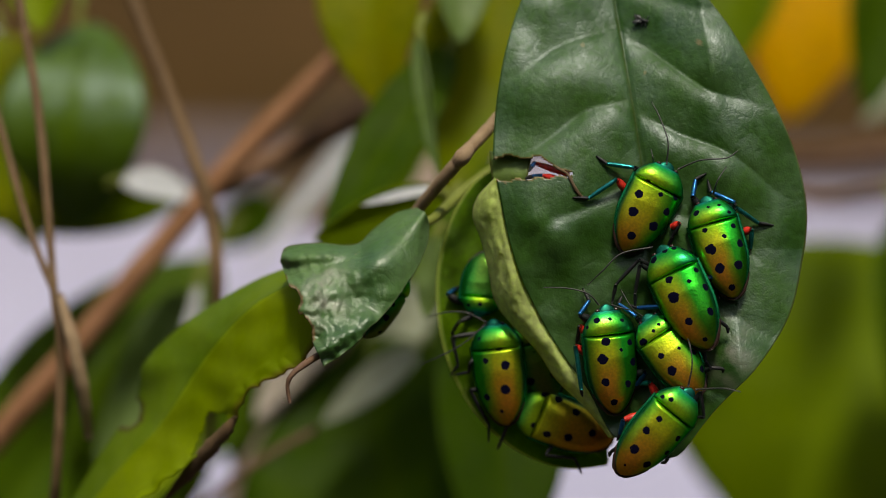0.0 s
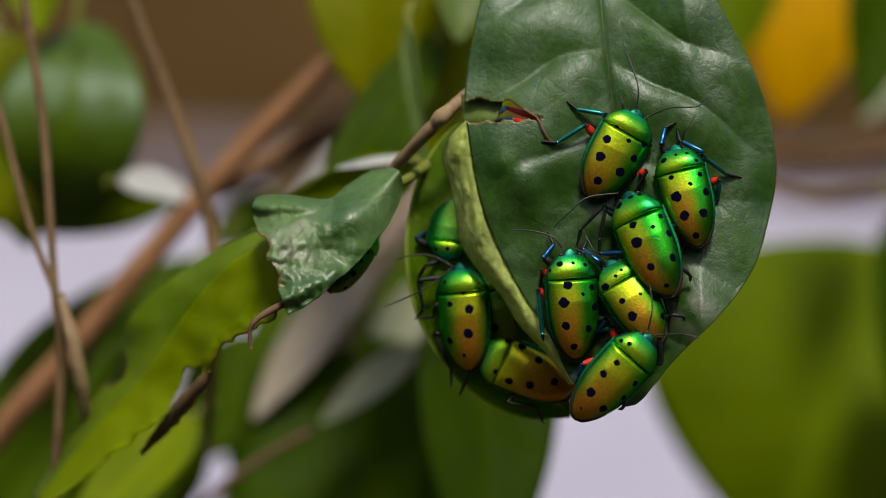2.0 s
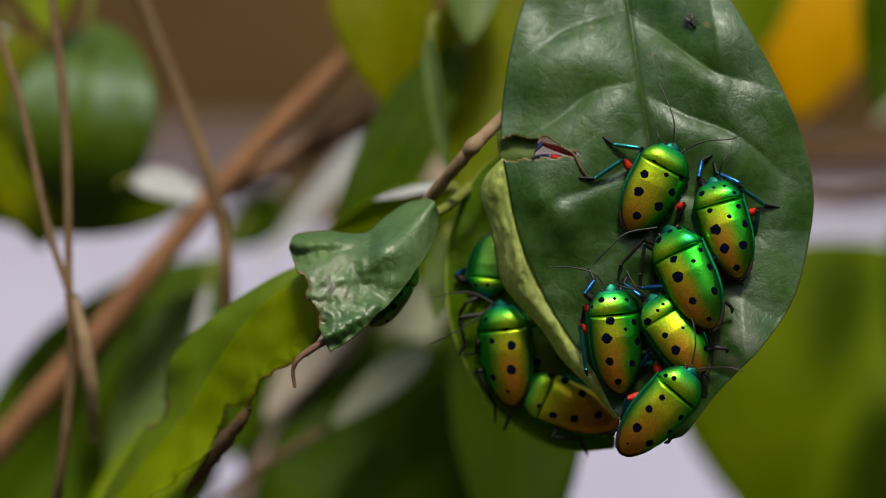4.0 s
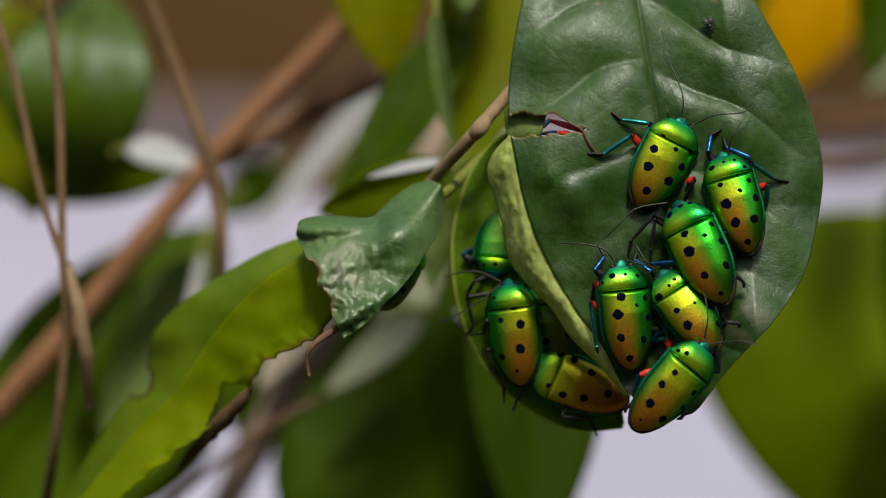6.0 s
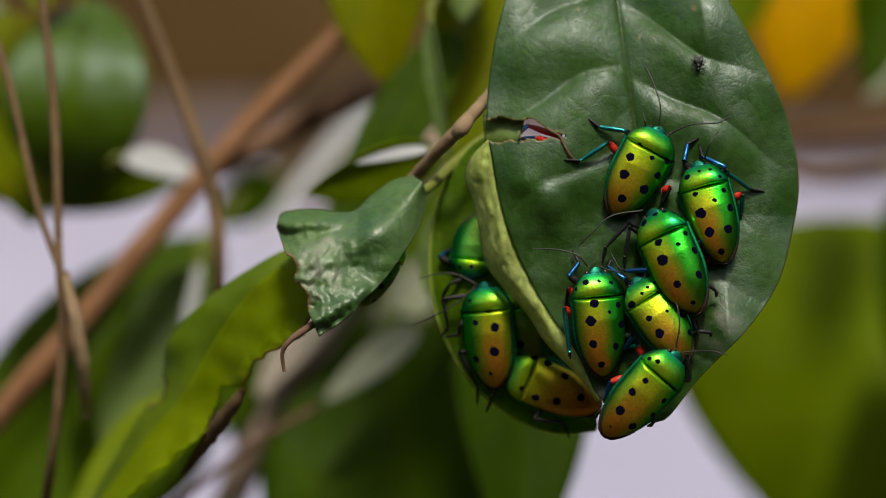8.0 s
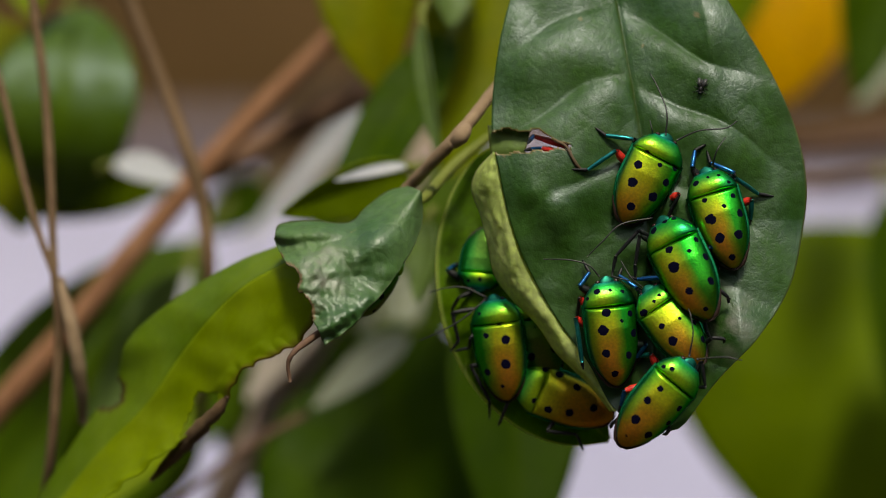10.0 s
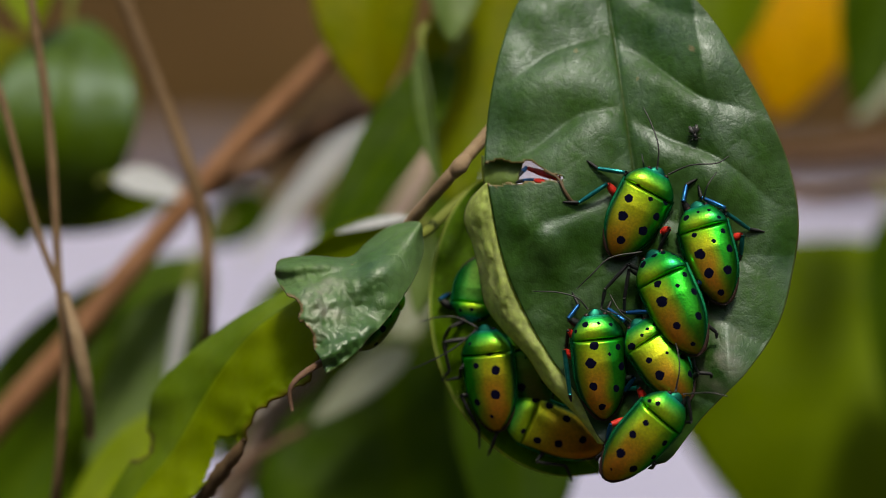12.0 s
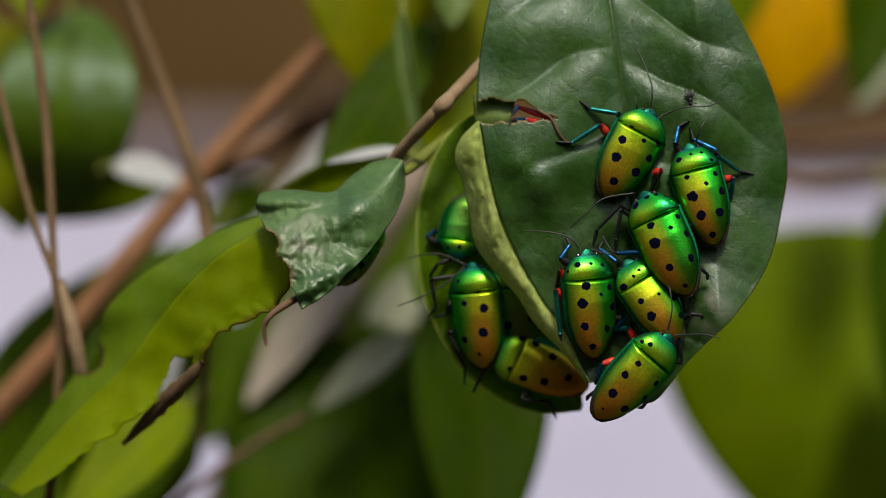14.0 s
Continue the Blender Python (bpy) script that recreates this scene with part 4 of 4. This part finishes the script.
shrub, low_leaves, right_leaf, thin_stems, top_leaf, side_leaves = build_shrub()
twig, big_leaf, back_leaf, lime_leaf = build_twig()
add_bug((1186, 286), (1104, 446), on_blade, 0.0016, 6, GOLD + ", topmost on the leaf", 1, lean=-0.3, marks=((1147, 320, 5.5), (1131, 343, 8), (1167, 343, 5), (1194, 350, 6), (1120, 376, 9.5), (1181, 376, 7.5), (1158, 401, 9), (1119, 417, 8)), gold=(0.6, 0.36, 0.72), wide=1.13,
        legs=[("tk", ((1140, 312), (1122, 297), (1074, 290), (1055, 276))), ("tr", ((1108, 338), (1092, 317), (1042, 351), (1013, 350))), ("kr", ((1190, 402), (1203, 396), (1190, 420), (1180, 440)))],
        antennae=[((1180, 290), (1182, 250), (1167, 207), (1153, 180)), ((1200, 300), (1239, 284), (1285, 280), (1306, 267)), ((1157, 290), (1155, 278), (1152, 264))])
add_bug((1247, 345), (1301, 528), on_blade, 0.0016, -6, GOLD + " beside the leaf's edge", 2, lean=-0.25, marks=((1249, 408, 5), (1299, 400, 5), (1282, 418, 4.5), (1256, 441, 10), (1309, 432, 7.5), (1273, 474, 9.5), (1309, 470, 8.5), (1295, 508, 6.5), (1231, 377, 6), (1253, 367, 3.5), (1271, 364, 4), (1290, 376, 4)),
        legs=[("bk", ((1240, 372), (1226, 348), (1231, 318), (1250, 307))), ("bk", ((1285, 372), (1301, 359), (1258, 340), (1252, 318))), ("tk", ((1290, 375), (1303, 368), (1342, 395), (1369, 399))), ("tr", ((1310, 412), (1331, 406), (1328, 440), (1322, 452)))],
        antennae=[((1262, 345), (1270, 320), (1285, 296))])
add_bug((1168, 432), (1256, 618), on_blade, 0.0030, -14, GOLD + " amid the cluster", 3, lean=-0.35, marks=((1186, 494, 7.5), (1194, 527, 11), (1220, 498, 4.5), (1233, 477, 5.5), (1249, 508, 7.5), (1220, 568, 7.5), (1258, 553, 7.5), (1247, 600, 5), (1156, 460, 7.5), (1175, 445, 5.5), (1192, 439, 5), (1212, 442, 7), (1143, 481, 4)),
        legs=[("kk", ((1150, 470), (1131, 460), (1090, 504), (1083, 537))), ("kk", ((1152, 480), (1133, 468), (1124, 520), (1124, 545))), ("bk", ((1250, 500), (1256, 490), (1270, 494), (1272, 530))), ("kk", ((1262, 570), (1272, 566), (1288, 580), (1288, 590)))],
        antennae=[((1155, 438), (1100, 449), (1068, 478), (1040, 505))])
add_bug((1140, 555), (1238, 700), on_blade, 0.0026, 6, GOLD + " wedged among others", 4, lean=-0.3, marks=((1172, 629, 6), (1189, 655, 9), (1208, 598, 5), (1203, 617, 3.5), (1227, 622, 5.5), (1243, 653, 7), (1250, 670, 5), (1137, 607, 7.5), (1154, 586, 4), (1165, 575, 4), (1182, 565, 6)), gold=(0.8, 0.15, 0.8), wide=1.08,
        legs=[("bk", ((1148, 585), (1126, 561), (1095, 538), (1101, 524))), ("bk", ((1185, 570), (1168, 543), (1128, 545), (1112, 540))), ("kr", ((1222, 600), (1237, 588), (1250, 640), (1258, 655))), ("kk", ((1245, 660), (1258, 651), (1280, 653), (1279, 660)))],
        antennae=[((1136, 560), (1118, 545), (1098, 512))])
add_bug((1072, 536), (1090, 733), on_blade, 0.0024, 10, GOLD + " near the leaf's fold", 5, lean=-0.35, marks=((1070, 604, 8.5), (1065, 635, 10), (1097, 619, 4), (1115, 607, 6), (1120, 640, 8), (1072, 677, 8), (1112, 681, 7), (1088, 712, 7), (1056, 567, 6), (1081, 565, 4), (1100, 567, 4.5), (1039, 581, 4)),
        legs=[("bk", ((1050, 570), (1025, 557), (1043, 532), (1031, 510))), ("kr", ((1040, 594), (1025, 577), (1022, 600), (1020, 612))), ("tr", ((1040, 628), (1018, 612), (1029, 690), (1031, 702))), ("bk", ((1120, 660), (1142, 660), (1126, 682), (1120, 690))), ("tr", ((1165, 705), (1150, 677), (1133, 680), (1126, 690)))],
        antennae=[((1060, 540), (1042, 521), (1008, 511), (962, 509)), ((1083, 540), (1098, 545), (1118, 550))])
add_bug((1228, 687), (1094, 838), on_blade, 0.0056, 8, GOLD + " at the leaf's lower tip", 6, wide=0.95, lean=-0.1, marks=((1168, 743, 6), (1143, 763, 7), (1121, 795, 9), (1200, 778, 6), (1181, 800, 6), (1145, 821, 8), (1105, 824, 3), (1188, 706, 5), (1171, 702, 4.5)), gold=(0.9, 0.08, 0.75),
        legs=[("br", ((1135, 735), (1103, 743), (1097, 768), (1092, 780))), ("kk", ((1228, 715), (1239, 693), (1246, 738), (1233, 739))), ("kk", ((1175, 800), (1182, 810), (1178, 818), (1170, 820))), ("kk", ((1105, 790), (1092, 792), (1080, 801), (1078, 808)))],
        antennae=[((1232, 690), (1257, 688), (1285, 688), (1311, 694)), ((1218, 684), (1225, 645), (1221, 612), (1217, 600))])
add_bug((872, 562), (897, 753), on_back, 0.0030, -12, "golden green jewel bug in the leaf's shade", 7, lean=0.3, marks=((881, 618, 7), (893, 648, 9), (893, 688, 9.5), (861, 703, 7), (890, 727, 4), (859, 640, 6), (848, 600, 4)), gold=(0.9, 0.0, 0.85),
        legs=[("kk", ((845, 590), (800, 597), (811, 647), (797, 665))), ("kk", ((845, 630), (832, 642), (830, 659), (802, 664))), ("kk", ((850, 690), (832, 690), (865, 752), (865, 784))), ("kk", ((890, 745), (897, 756), (885, 785), (880, 796)))],
        antennae=[((862, 572), (820, 608), (780, 630), (742, 646))])
add_bug((904, 713), (1082, 782), dipping, 0.0020, -4, "orange-gold jewel bug half under the fold", 8, lean=-0.1, marks=((963, 700, 6.5), (989, 708, 9), (1021, 730, 8), (970, 768, 8), (1007, 775, 8), (1048, 765, 7.5), (944, 753, 6), (958, 728, 4)), gold=(0.7, 0.12, 0.3),
        legs=[("kk", ((985, 780), (965, 806), (1017, 811), (1030, 839)))])
add_bug((848, 563), (863, 446), on_back, 0.0016, 6, "bright green jewel bug half under the fold", 9, wide=1.38, marks=((812, 545, 6.5), (830, 540, 4), (850, 538, 4.5)), shell=SHELL_GREEN_SHEEN,
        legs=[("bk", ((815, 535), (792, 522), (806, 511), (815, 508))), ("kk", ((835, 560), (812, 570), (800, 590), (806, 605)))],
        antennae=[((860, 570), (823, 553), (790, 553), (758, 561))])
add_bug((925, 560), (975, 720), on_back, 0.0012, 0, "dark green jewel bug hidden under the fold", 10, shell=SHELL_SHADED)


def behind_blade(x, y, off):
    return blade_depth(x, y) + 0.0035 - 3 * abs(off)


add_bug((1190, 225), (1050, 330), behind_blade, 0.0, 180, "jewel bug behind the leaf, red leg showing through the slit", 12,
        legs=[("br", ((1006, 309), (946, 289), (940, 297), (936, 304))), ("br", ((990, 318), (960, 311), (940, 313), (930, 316)))])


def under_curl(x, y, off):
    return 0.0065 + 0.00002 * (x - 690)


CURL_BUG = bug((725, 484), (645, 597), under_curl, 0.0, 70, "green jewel bug clinging under the curled leaf, shade painted on it", 11, shell=SHELL_SHADED)
CURL_BUG[0].matrix_world = LAY @ CURL_BUG[1]


# ---- small fly ----
def build_fly():
    fly = new("fly")
    tagged(fly, "tiny dark fly walking over the leaf", "insect")
    k = 0.0023
    for name, c, s in (("head", (0, 0.42, 0.1), (0.13, 0.1, 0.12)), ("thorax", (0, 0.18, 0.13), (0.15, 0.19, 0.15)), ("abdomen", (0, -0.2, 0.1), (0.16, 0.28, 0.13))):
        bm = bmesh.new()
        bmesh.ops.create_uvsphere(bm, u_segments=12, v_segments=8, radius=1)
        for v in bm.verts:
            v.co = Vector((c[i] + v.co[i] * s[i] for i in range(3))) * k
        me = bpy.data.meshes.new(name)
        bm.to_mesh(me)
        bm.free()
        me.materials.append(BLACK)
        part(name, me, fly)
    for s in (-1, 1):
        pts = [(s * 0.06, 0.15, 0.25), (s * 0.30, -0.2, 0.24), (s * 0.32, -0.5, 0.2), (s * 0.15, -0.55, 0.2), (s * 0.05, -0.2, 0.24)]
        ob = part("wing", mesh_of("wing", [Vector(p) * k for p in pts], [(0, 1, 2, 3, 4)], [WING]), fly, "smoky grey wing")
        solid(ob, 0.00003)
        for y, e in ((0.3, 0.5), (0.15, 0.1), (0.05, -0.35)):
            rod("leg", [Vector(p) * k for p in ((s * 0.1, y, 0.06), (s * 0.32, (y + e) / 2, 0.14), (s * 0.48, e, -0.01))], [0.03 * k, 0.025 * k, 0.018 * k], BLACK, fly, "", 6, 5)
    return fly


fly = build_fly()


# ---- what moves ----
def motions():
    def about(pivot, rx, ry, rz, x, y, z):
        w = Vector((radians(rx), radians(ry), radians(rz)))
        turn = Matrix.Rotation(w.length, 4, w.normalized()) if w.length > 1e-9 else Matrix.Identity(4)
        return Matrix.Translation(pivot + Vector((x, y, z)) * 0.001) @ turn @ Matrix.Translation(-pivot)

    def sw(t, *v):
        return (t, v)

    leaf_rows = [
        sw(0, 0.00, 0.00, 0.00, 0.00, 0.00, 0.00),
        sw(0.5, 0.79, 1.49, 0.81, -0.77, -0.42, 0.24),
        sw(1, -2.34, 3.07, -2.14, -3.39, 1.65, 5.32),
        sw(1.5, -2.50, 2.52, -1.63, -5.06, 0.93, 10.43),
        sw(2, -2.21, 2.30, -1.94, -3.16, 1.00, 8.04),
        sw(2.5, -0.92, -0.44, -0.75, 0.37, -0.15, 0.00),
        sw(3, 0.17, -1.54, 0.39, 2.65, -1.58, -4.45),
        sw(3.5, -0.63, -0.22, -1.28, 1.22, -0.12, -2.15),
        sw(4, -1.18, 0.51, -1.52, -0.14, 1.93, 3.02),
        sw(4.2, 0.94, 0.40, -0.22, -0.70, 1.38, 5.09),
        sw(4.5, -5.00, 1.20, -0.50, -0.80, 1.50, 6.50),
        sw(5.3, 0.00, -0.80, 0.00, 1.20, -1.00, -1.50),
        sw(5.9, -3.00, 0.00, -0.50, 1.60, 0.50, 1.80),
        sw(6.3, -1.76, -0.36, -0.77, 1.70, 1.06, 0.79),
        sw(6.5, -0.53, -1.29, -0.13, 1.91, -0.29, -0.68),
        sw(7, 0.09, -0.38, 1.07, 1.09, -1.33, -2.80),
        sw(7.5, -4.02, 1.34, -4.34, -1.28, 0.59, -0.59),
        sw(8, -1.50, 1.13, -1.03, -0.84, 1.60, 2.17),
        sw(8.5, -0.61, -0.27, 0.12, 0.75, 1.22, 1.77),
        sw(8.7, 0.55, -0.74, 1.55, 0.33, 0.24, 1.12),
        sw(9.3, 1.00, -0.80, 0.50, 1.00, -0.50, -0.80),
        sw(10.2, -2.50, -0.30, -0.50, 1.00, 0.50, 2.20),
        sw(10.8, -0.56, -1.39, -0.28, 2.17, 0.22, 0.53),
        sw(11, -0.04, -1.89, 1.63, 3.65, -0.90, -2.20),
        sw(11.5, -1.56, -1.38, -0.54, 3.15, -1.61, -5.02),
        sw(12, -1.75, 0.58, -2.11, 0.22, 0.58, -1.01),
        sw(12.5, -3.39, -0.28, -3.37, -2.29, 1.06, 3.31),
        sw(13, -1.12, 0.80, -0.40, -0.93, 1.07, 3.31),
        sw(13.5, -1.78, 0.71, -1.20, -1.00, 1.21, 4.70),
        sw(14, 0.29, 1.28, 1.70, -0.55, 0.91, 6.13)]
    twig_rows = [
        sw(0, 0.00, 0.00, 0.00, 0.00, 0.00, 0.00),
        sw(0.5, 1.52, 1.91, -0.49, -1.54, 0.15, 1.34),
        sw(1, 4.16, 4.49, -5.43, -3.48, 0.20, 4.41),
        sw(1.5, 8.38, 6.17, -8.18, -4.53, 0.28, 8.12),
        sw(2, -1.40, 4.07, 0.91, -2.76, 0.26, 5.65),
        sw(2.5, 0.05, -0.04, -0.04, 0.68, -0.00, -0.34),
        sw(3, -0.24, -2.39, 2.63, 2.21, -0.28, -3.18),
        sw(3.5, 1.29, -0.42, 2.40, 1.66, -0.09, -2.25),
        sw(4, -1.36, 1.06, -0.58, 0.19, 0.17, 1.58),
        sw(4.2, -2.26, 1.74, 1.79, -0.63, 0.34, 3.53),
        sw(4.5, 0.00, 1.50, -2.00, -0.90, 1.00, 5.00),
        sw(5.3, 0.00, -0.50, 1.00, 1.20, 0.50, -2.00),
        sw(5.9, 0.00, 0.00, 2.00, 1.80, 1.00, -0.50),
        sw(6.5, -0.60, -1.57, 2.10, 2.19, 0.13, -1.23),
        sw(7, 1.39, -0.06, 4.71, 0.77, 0.14, -1.35),
        sw(7.5, 2.36, 0.42, 2.39, -0.20, -0.33, -1.83),
        sw(8, 2.57, 1.38, 0.95, -0.37, 0.23, 0.95),
        sw(8.5, 1.27, 1.23, 5.37, 0.75, 0.48, 0.64),
        sw(9.3, 0.80, 0.50, 4.00, 0.80, 0.50, -1.00),
        sw(10.2, 0.50, 0.50, 6.00, 1.00, 0.50, 1.00),
        sw(11, -3.88, -1.93, 7.15, 3.04, 0.17, -2.48),
        sw(11.5, 3.87, -0.55, 9.61, 3.32, 0.38, -5.15),
        sw(12, -4.38, -0.30, 5.04, 0.70, 0.28, -1.81),
        sw(12.5, -0.92, 0.37, 3.70, -1.15, 0.45, 1.38),
        sw(13, -4.79, 1.25, 5.04, -1.08, 0.18, 1.83),
        sw(13.5, -5.89, 0.65, 4.46, -1.19, 0.17, 2.69),
        sw(14, -1.86, 1.45, 3.55, -1.67, 0.14, 5.48)]
    lime_rows = [
        sw(0, 0.00, 0.00, 0.00, 0.00, 0.00, 0.00),
        sw(0.5, 1.53, 2.14, 1.29, -1.54, 0.02, 1.26),
        sw(1, -4.87, 3.13, -6.04, -3.72, -0.04, 4.47),
        sw(1.5, -7.09, 3.58, -6.94, -4.75, 0.15, 8.46),
        sw(2, -1.46, 1.95, -3.66, -2.94, 0.14, 5.86),
        sw(2.5, -1.25, -0.41, -1.38, 0.64, -0.01, -0.32),
        sw(3, 5.00, -1.02, 6.17, 2.45, -0.00, -3.21),
        sw(3.5, 0.14, -1.13, -0.36, 1.64, 0.02, -2.15),
        sw(4, -3.33, 0.30, -4.85, 0.12, 0.16, 1.72),
        sw(4.2, -2.28, 1.19, -3.22, -0.67, 0.32, 3.71),
        sw(4.5, -2.00, 1.00, -3.00, -1.00, 0.60, 5.00),
        sw(5.3, 0.00, -0.50, 0.00, 1.20, 1.00, -2.00),
        sw(5.9, 1.00, 0.00, 2.00, 1.80, 1.00, -0.50),
        sw(6.5, 3.34, -0.89, 1.60, 2.44, 0.21, -1.28),
        sw(7, 6.24, 0.41, 4.60, 1.01, 0.24, -1.38),
        sw(7.5, -0.80, -1.33, -6.28, -0.23, -0.06, -1.53),
        sw(8, -2.33, -0.18, -6.71, -0.50, 0.11, 1.08),
        sw(8.5, 2.16, 0.47, -0.30, 0.84, 0.37, 0.69),
        sw(9.3, 0.50, 0.50, 3.00, 0.80, 0.50, -1.00),
        sw(10.2, 0.00, 0.00, 5.00, 1.00, 0.50, 1.00),
        sw(11, -2.00, -0.80, 10.93, 3.24, 0.28, -2.55),
        sw(11.5, 1.66, -1.79, 7.46, 3.33, 0.31, -5.15),
        sw(12, -2.47, -2.70, -0.87, 0.67, 0.39, -1.58),
        sw(12.5, -3.02, -2.13, -2.29, -1.26, 0.32, 1.50),
        sw(13, -1.17, 0.56, 3.09, -0.83, 0.32, 1.98),
        sw(13.5, -3.68, 0.64, 1.85, -0.75, 0.22, 2.91),
        sw(14, -2.21, 2.97, 2.99, -0.94, 0.10, 4.86)]

    def at(rows, pivot, t):
        """The sway at time t, eased between the rows."""
        for (t0, a), (t1, b) in zip(rows, rows[1:]):
            if t <= t1 + 1e-6:
                f = max(0.0, (t - t0) / (t1 - t0))
                f = f * f * (3 - 2 * f) if t1 - t0 > 1 else f
                return about(pivot, *[p + (q - p) * f for p, q in zip(a, b)])
        return about(pivot, *rows[-1][1])

    times = [t for t, _ in leaf_rows]
    base_twig = Matrix.Translation(TWIG_AT)
    twig_pose = {t: at(twig_rows, TWIG_AT, t) for t in times}
    leaf_pose = {t: about(BLADE_AT, *v) for t, v in leaf_rows}
    lime_pose = {t: at(lime_rows, TWIG_AT, t) for t in times}
    walk(twig, [(t, LAY @ twig_pose[t] @ base_twig) for t in times])
    for ob in (big_leaf, back_leaf):
        walk(ob, [(t, (twig_pose[t] @ base_twig).inverted() @ leaf_pose[t] @ Matrix.Translation(BLADE_AT)) for t in times])
    walk(lime_leaf, [(t, (twig_pose[t] @ base_twig).inverted() @ lime_pose[t] @ base_twig) for t in times])
    for ob, base in BUGS:
        walk(ob, [(t, LAY @ leaf_pose[t] @ base) for t in times])
    walk(CURL_BUG[0], [(t, LAY @ twig_pose[t] @ CURL_BUG[1]) for t in times])
    # slow drift of the loose leaves behind
    side = [(0, 0, 0), (0.5, -18, -14), (1, -26, -14), (1.5, -38, -30), (2, -16, -18), (2.5, 6, 10), (3, 12, 4), (3.5, 16, 12), (4.2, -2, -4), (5.3, 10, 4),
            (6.5, 22, 14), (7, 9, 10), (7.5, 16, 16), (8.5, 12, 6), (9.7, 14, 4), (11, 36, 20), (11.5, 36, 26), (12, 16, 20), (12.5, 4, 2), (13, 2, 4), (14, -14, -16)]
    for obs, k, drift in ((low_leaves, 1.32, [(0, 0, 0), (1.5, -30, 0), (3, 5, 0), (4.2, 10, 0), (6.5, 56, 0), (7.5, 41, 0), (8.5, 28, 0), (11, 48, 0), (12.5, 31, 0), (14, -22, 0)]),
                          ((right_leaf,), 1.62, [(0, 0, 0), (1.5, -2, 0), (3, 0, 0), (4.2, 10, 0), (6.5, 62, 0), (7.5, 37, 0), (8.5, 25, 0), (11, 41, 0), (12.5, 27, 0), (14, 33, 0)]),
                          ((top_leaf,), 1.27, [(0, 0, 0), (0.5, -14, -7), (1, -20, -10), (1.5, -25, -15), (2, -8, -2), (2.5, 4, 4), (4.2, 7, 2), (6.5, 10, 0), (8.5, 9, 0), (11, 17, 2), (12.5, 3, 0), (14, -6, -5)]),
                          (side_leaves, 1.25, side)):
        for ob in obs:
            walk(ob, [(t, Matrix.Translation((x * UNIT * k, 0, -y * UNIT * k))) for t, x, y in drift])
    # the thin stems lean over: how far their top and their fork have gone
    fork = V(97, 525, 0.036) - (LAY.inverted() @ shrub.matrix_world).translation
    lean = [(0, 0, 0), (0.5, 2, -2), (1, 2, -5), (1.5, 6, 2), (2, 12, 5), (2.5, 15, 6), (3, 20, 10), (3.5, 32, 13), (4.2, 42, 8),
            (6.5, 36, 7), (7.5, 32, 5), (8.5, 34, 8), (11, 36, 22), (12.5, 36, 26), (14, 30, 17)]
    for ob in thin_stems:
        walk(ob, [(t, Matrix.Translation(fork + Vector((low * UNIT * 1.1, 0, 0))) @ Matrix.Rotation((top - low) / 525, 4, "Y") @ Matrix.Translation(-fork)) for t, top, low in lean])
    # the fly's way over the leaf
    path = [(0, 1135, 38), (1.5, 1160, 42), (3, 1194, 49), (4.2, 1212, 75), (6.5, 1233, 134), (7.5, 1247, 165), (8.5, 1247, 185), (11, 1241, 215), (12.5, 1245, 232), (14, 1250, 266)]
    rows = []
    for t in times:
        for (t0, x0, y0), (t1, x1, y1) in zip(path, path[1:]):
            if t <= t1 + 1e-6:
                f = (t - t0) / (t1 - t0)
                x, y = x0 + (x1 - x0) * f, y0 + (y1 - y0) * f
                fwd = V(x1, y1, blade_depth(x1, y1)) - V(x0, y0, blade_depth(x0, y0))
                break
        fwd.normalize()
        up = (Vector((0, -1, 0.3)) - fwd * Vector((0, -1, 0.3)).dot(fwd)).normalized()
        m = Matrix((fwd.cross(up), fwd, up)).transposed().to_4x4()
        m.translation = V(x, y, blade_depth(x, y) - 0.0003)
        rows.append((t, LAY @ leaf_pose[t] @ m))
    walk(fly, rows)


motions()
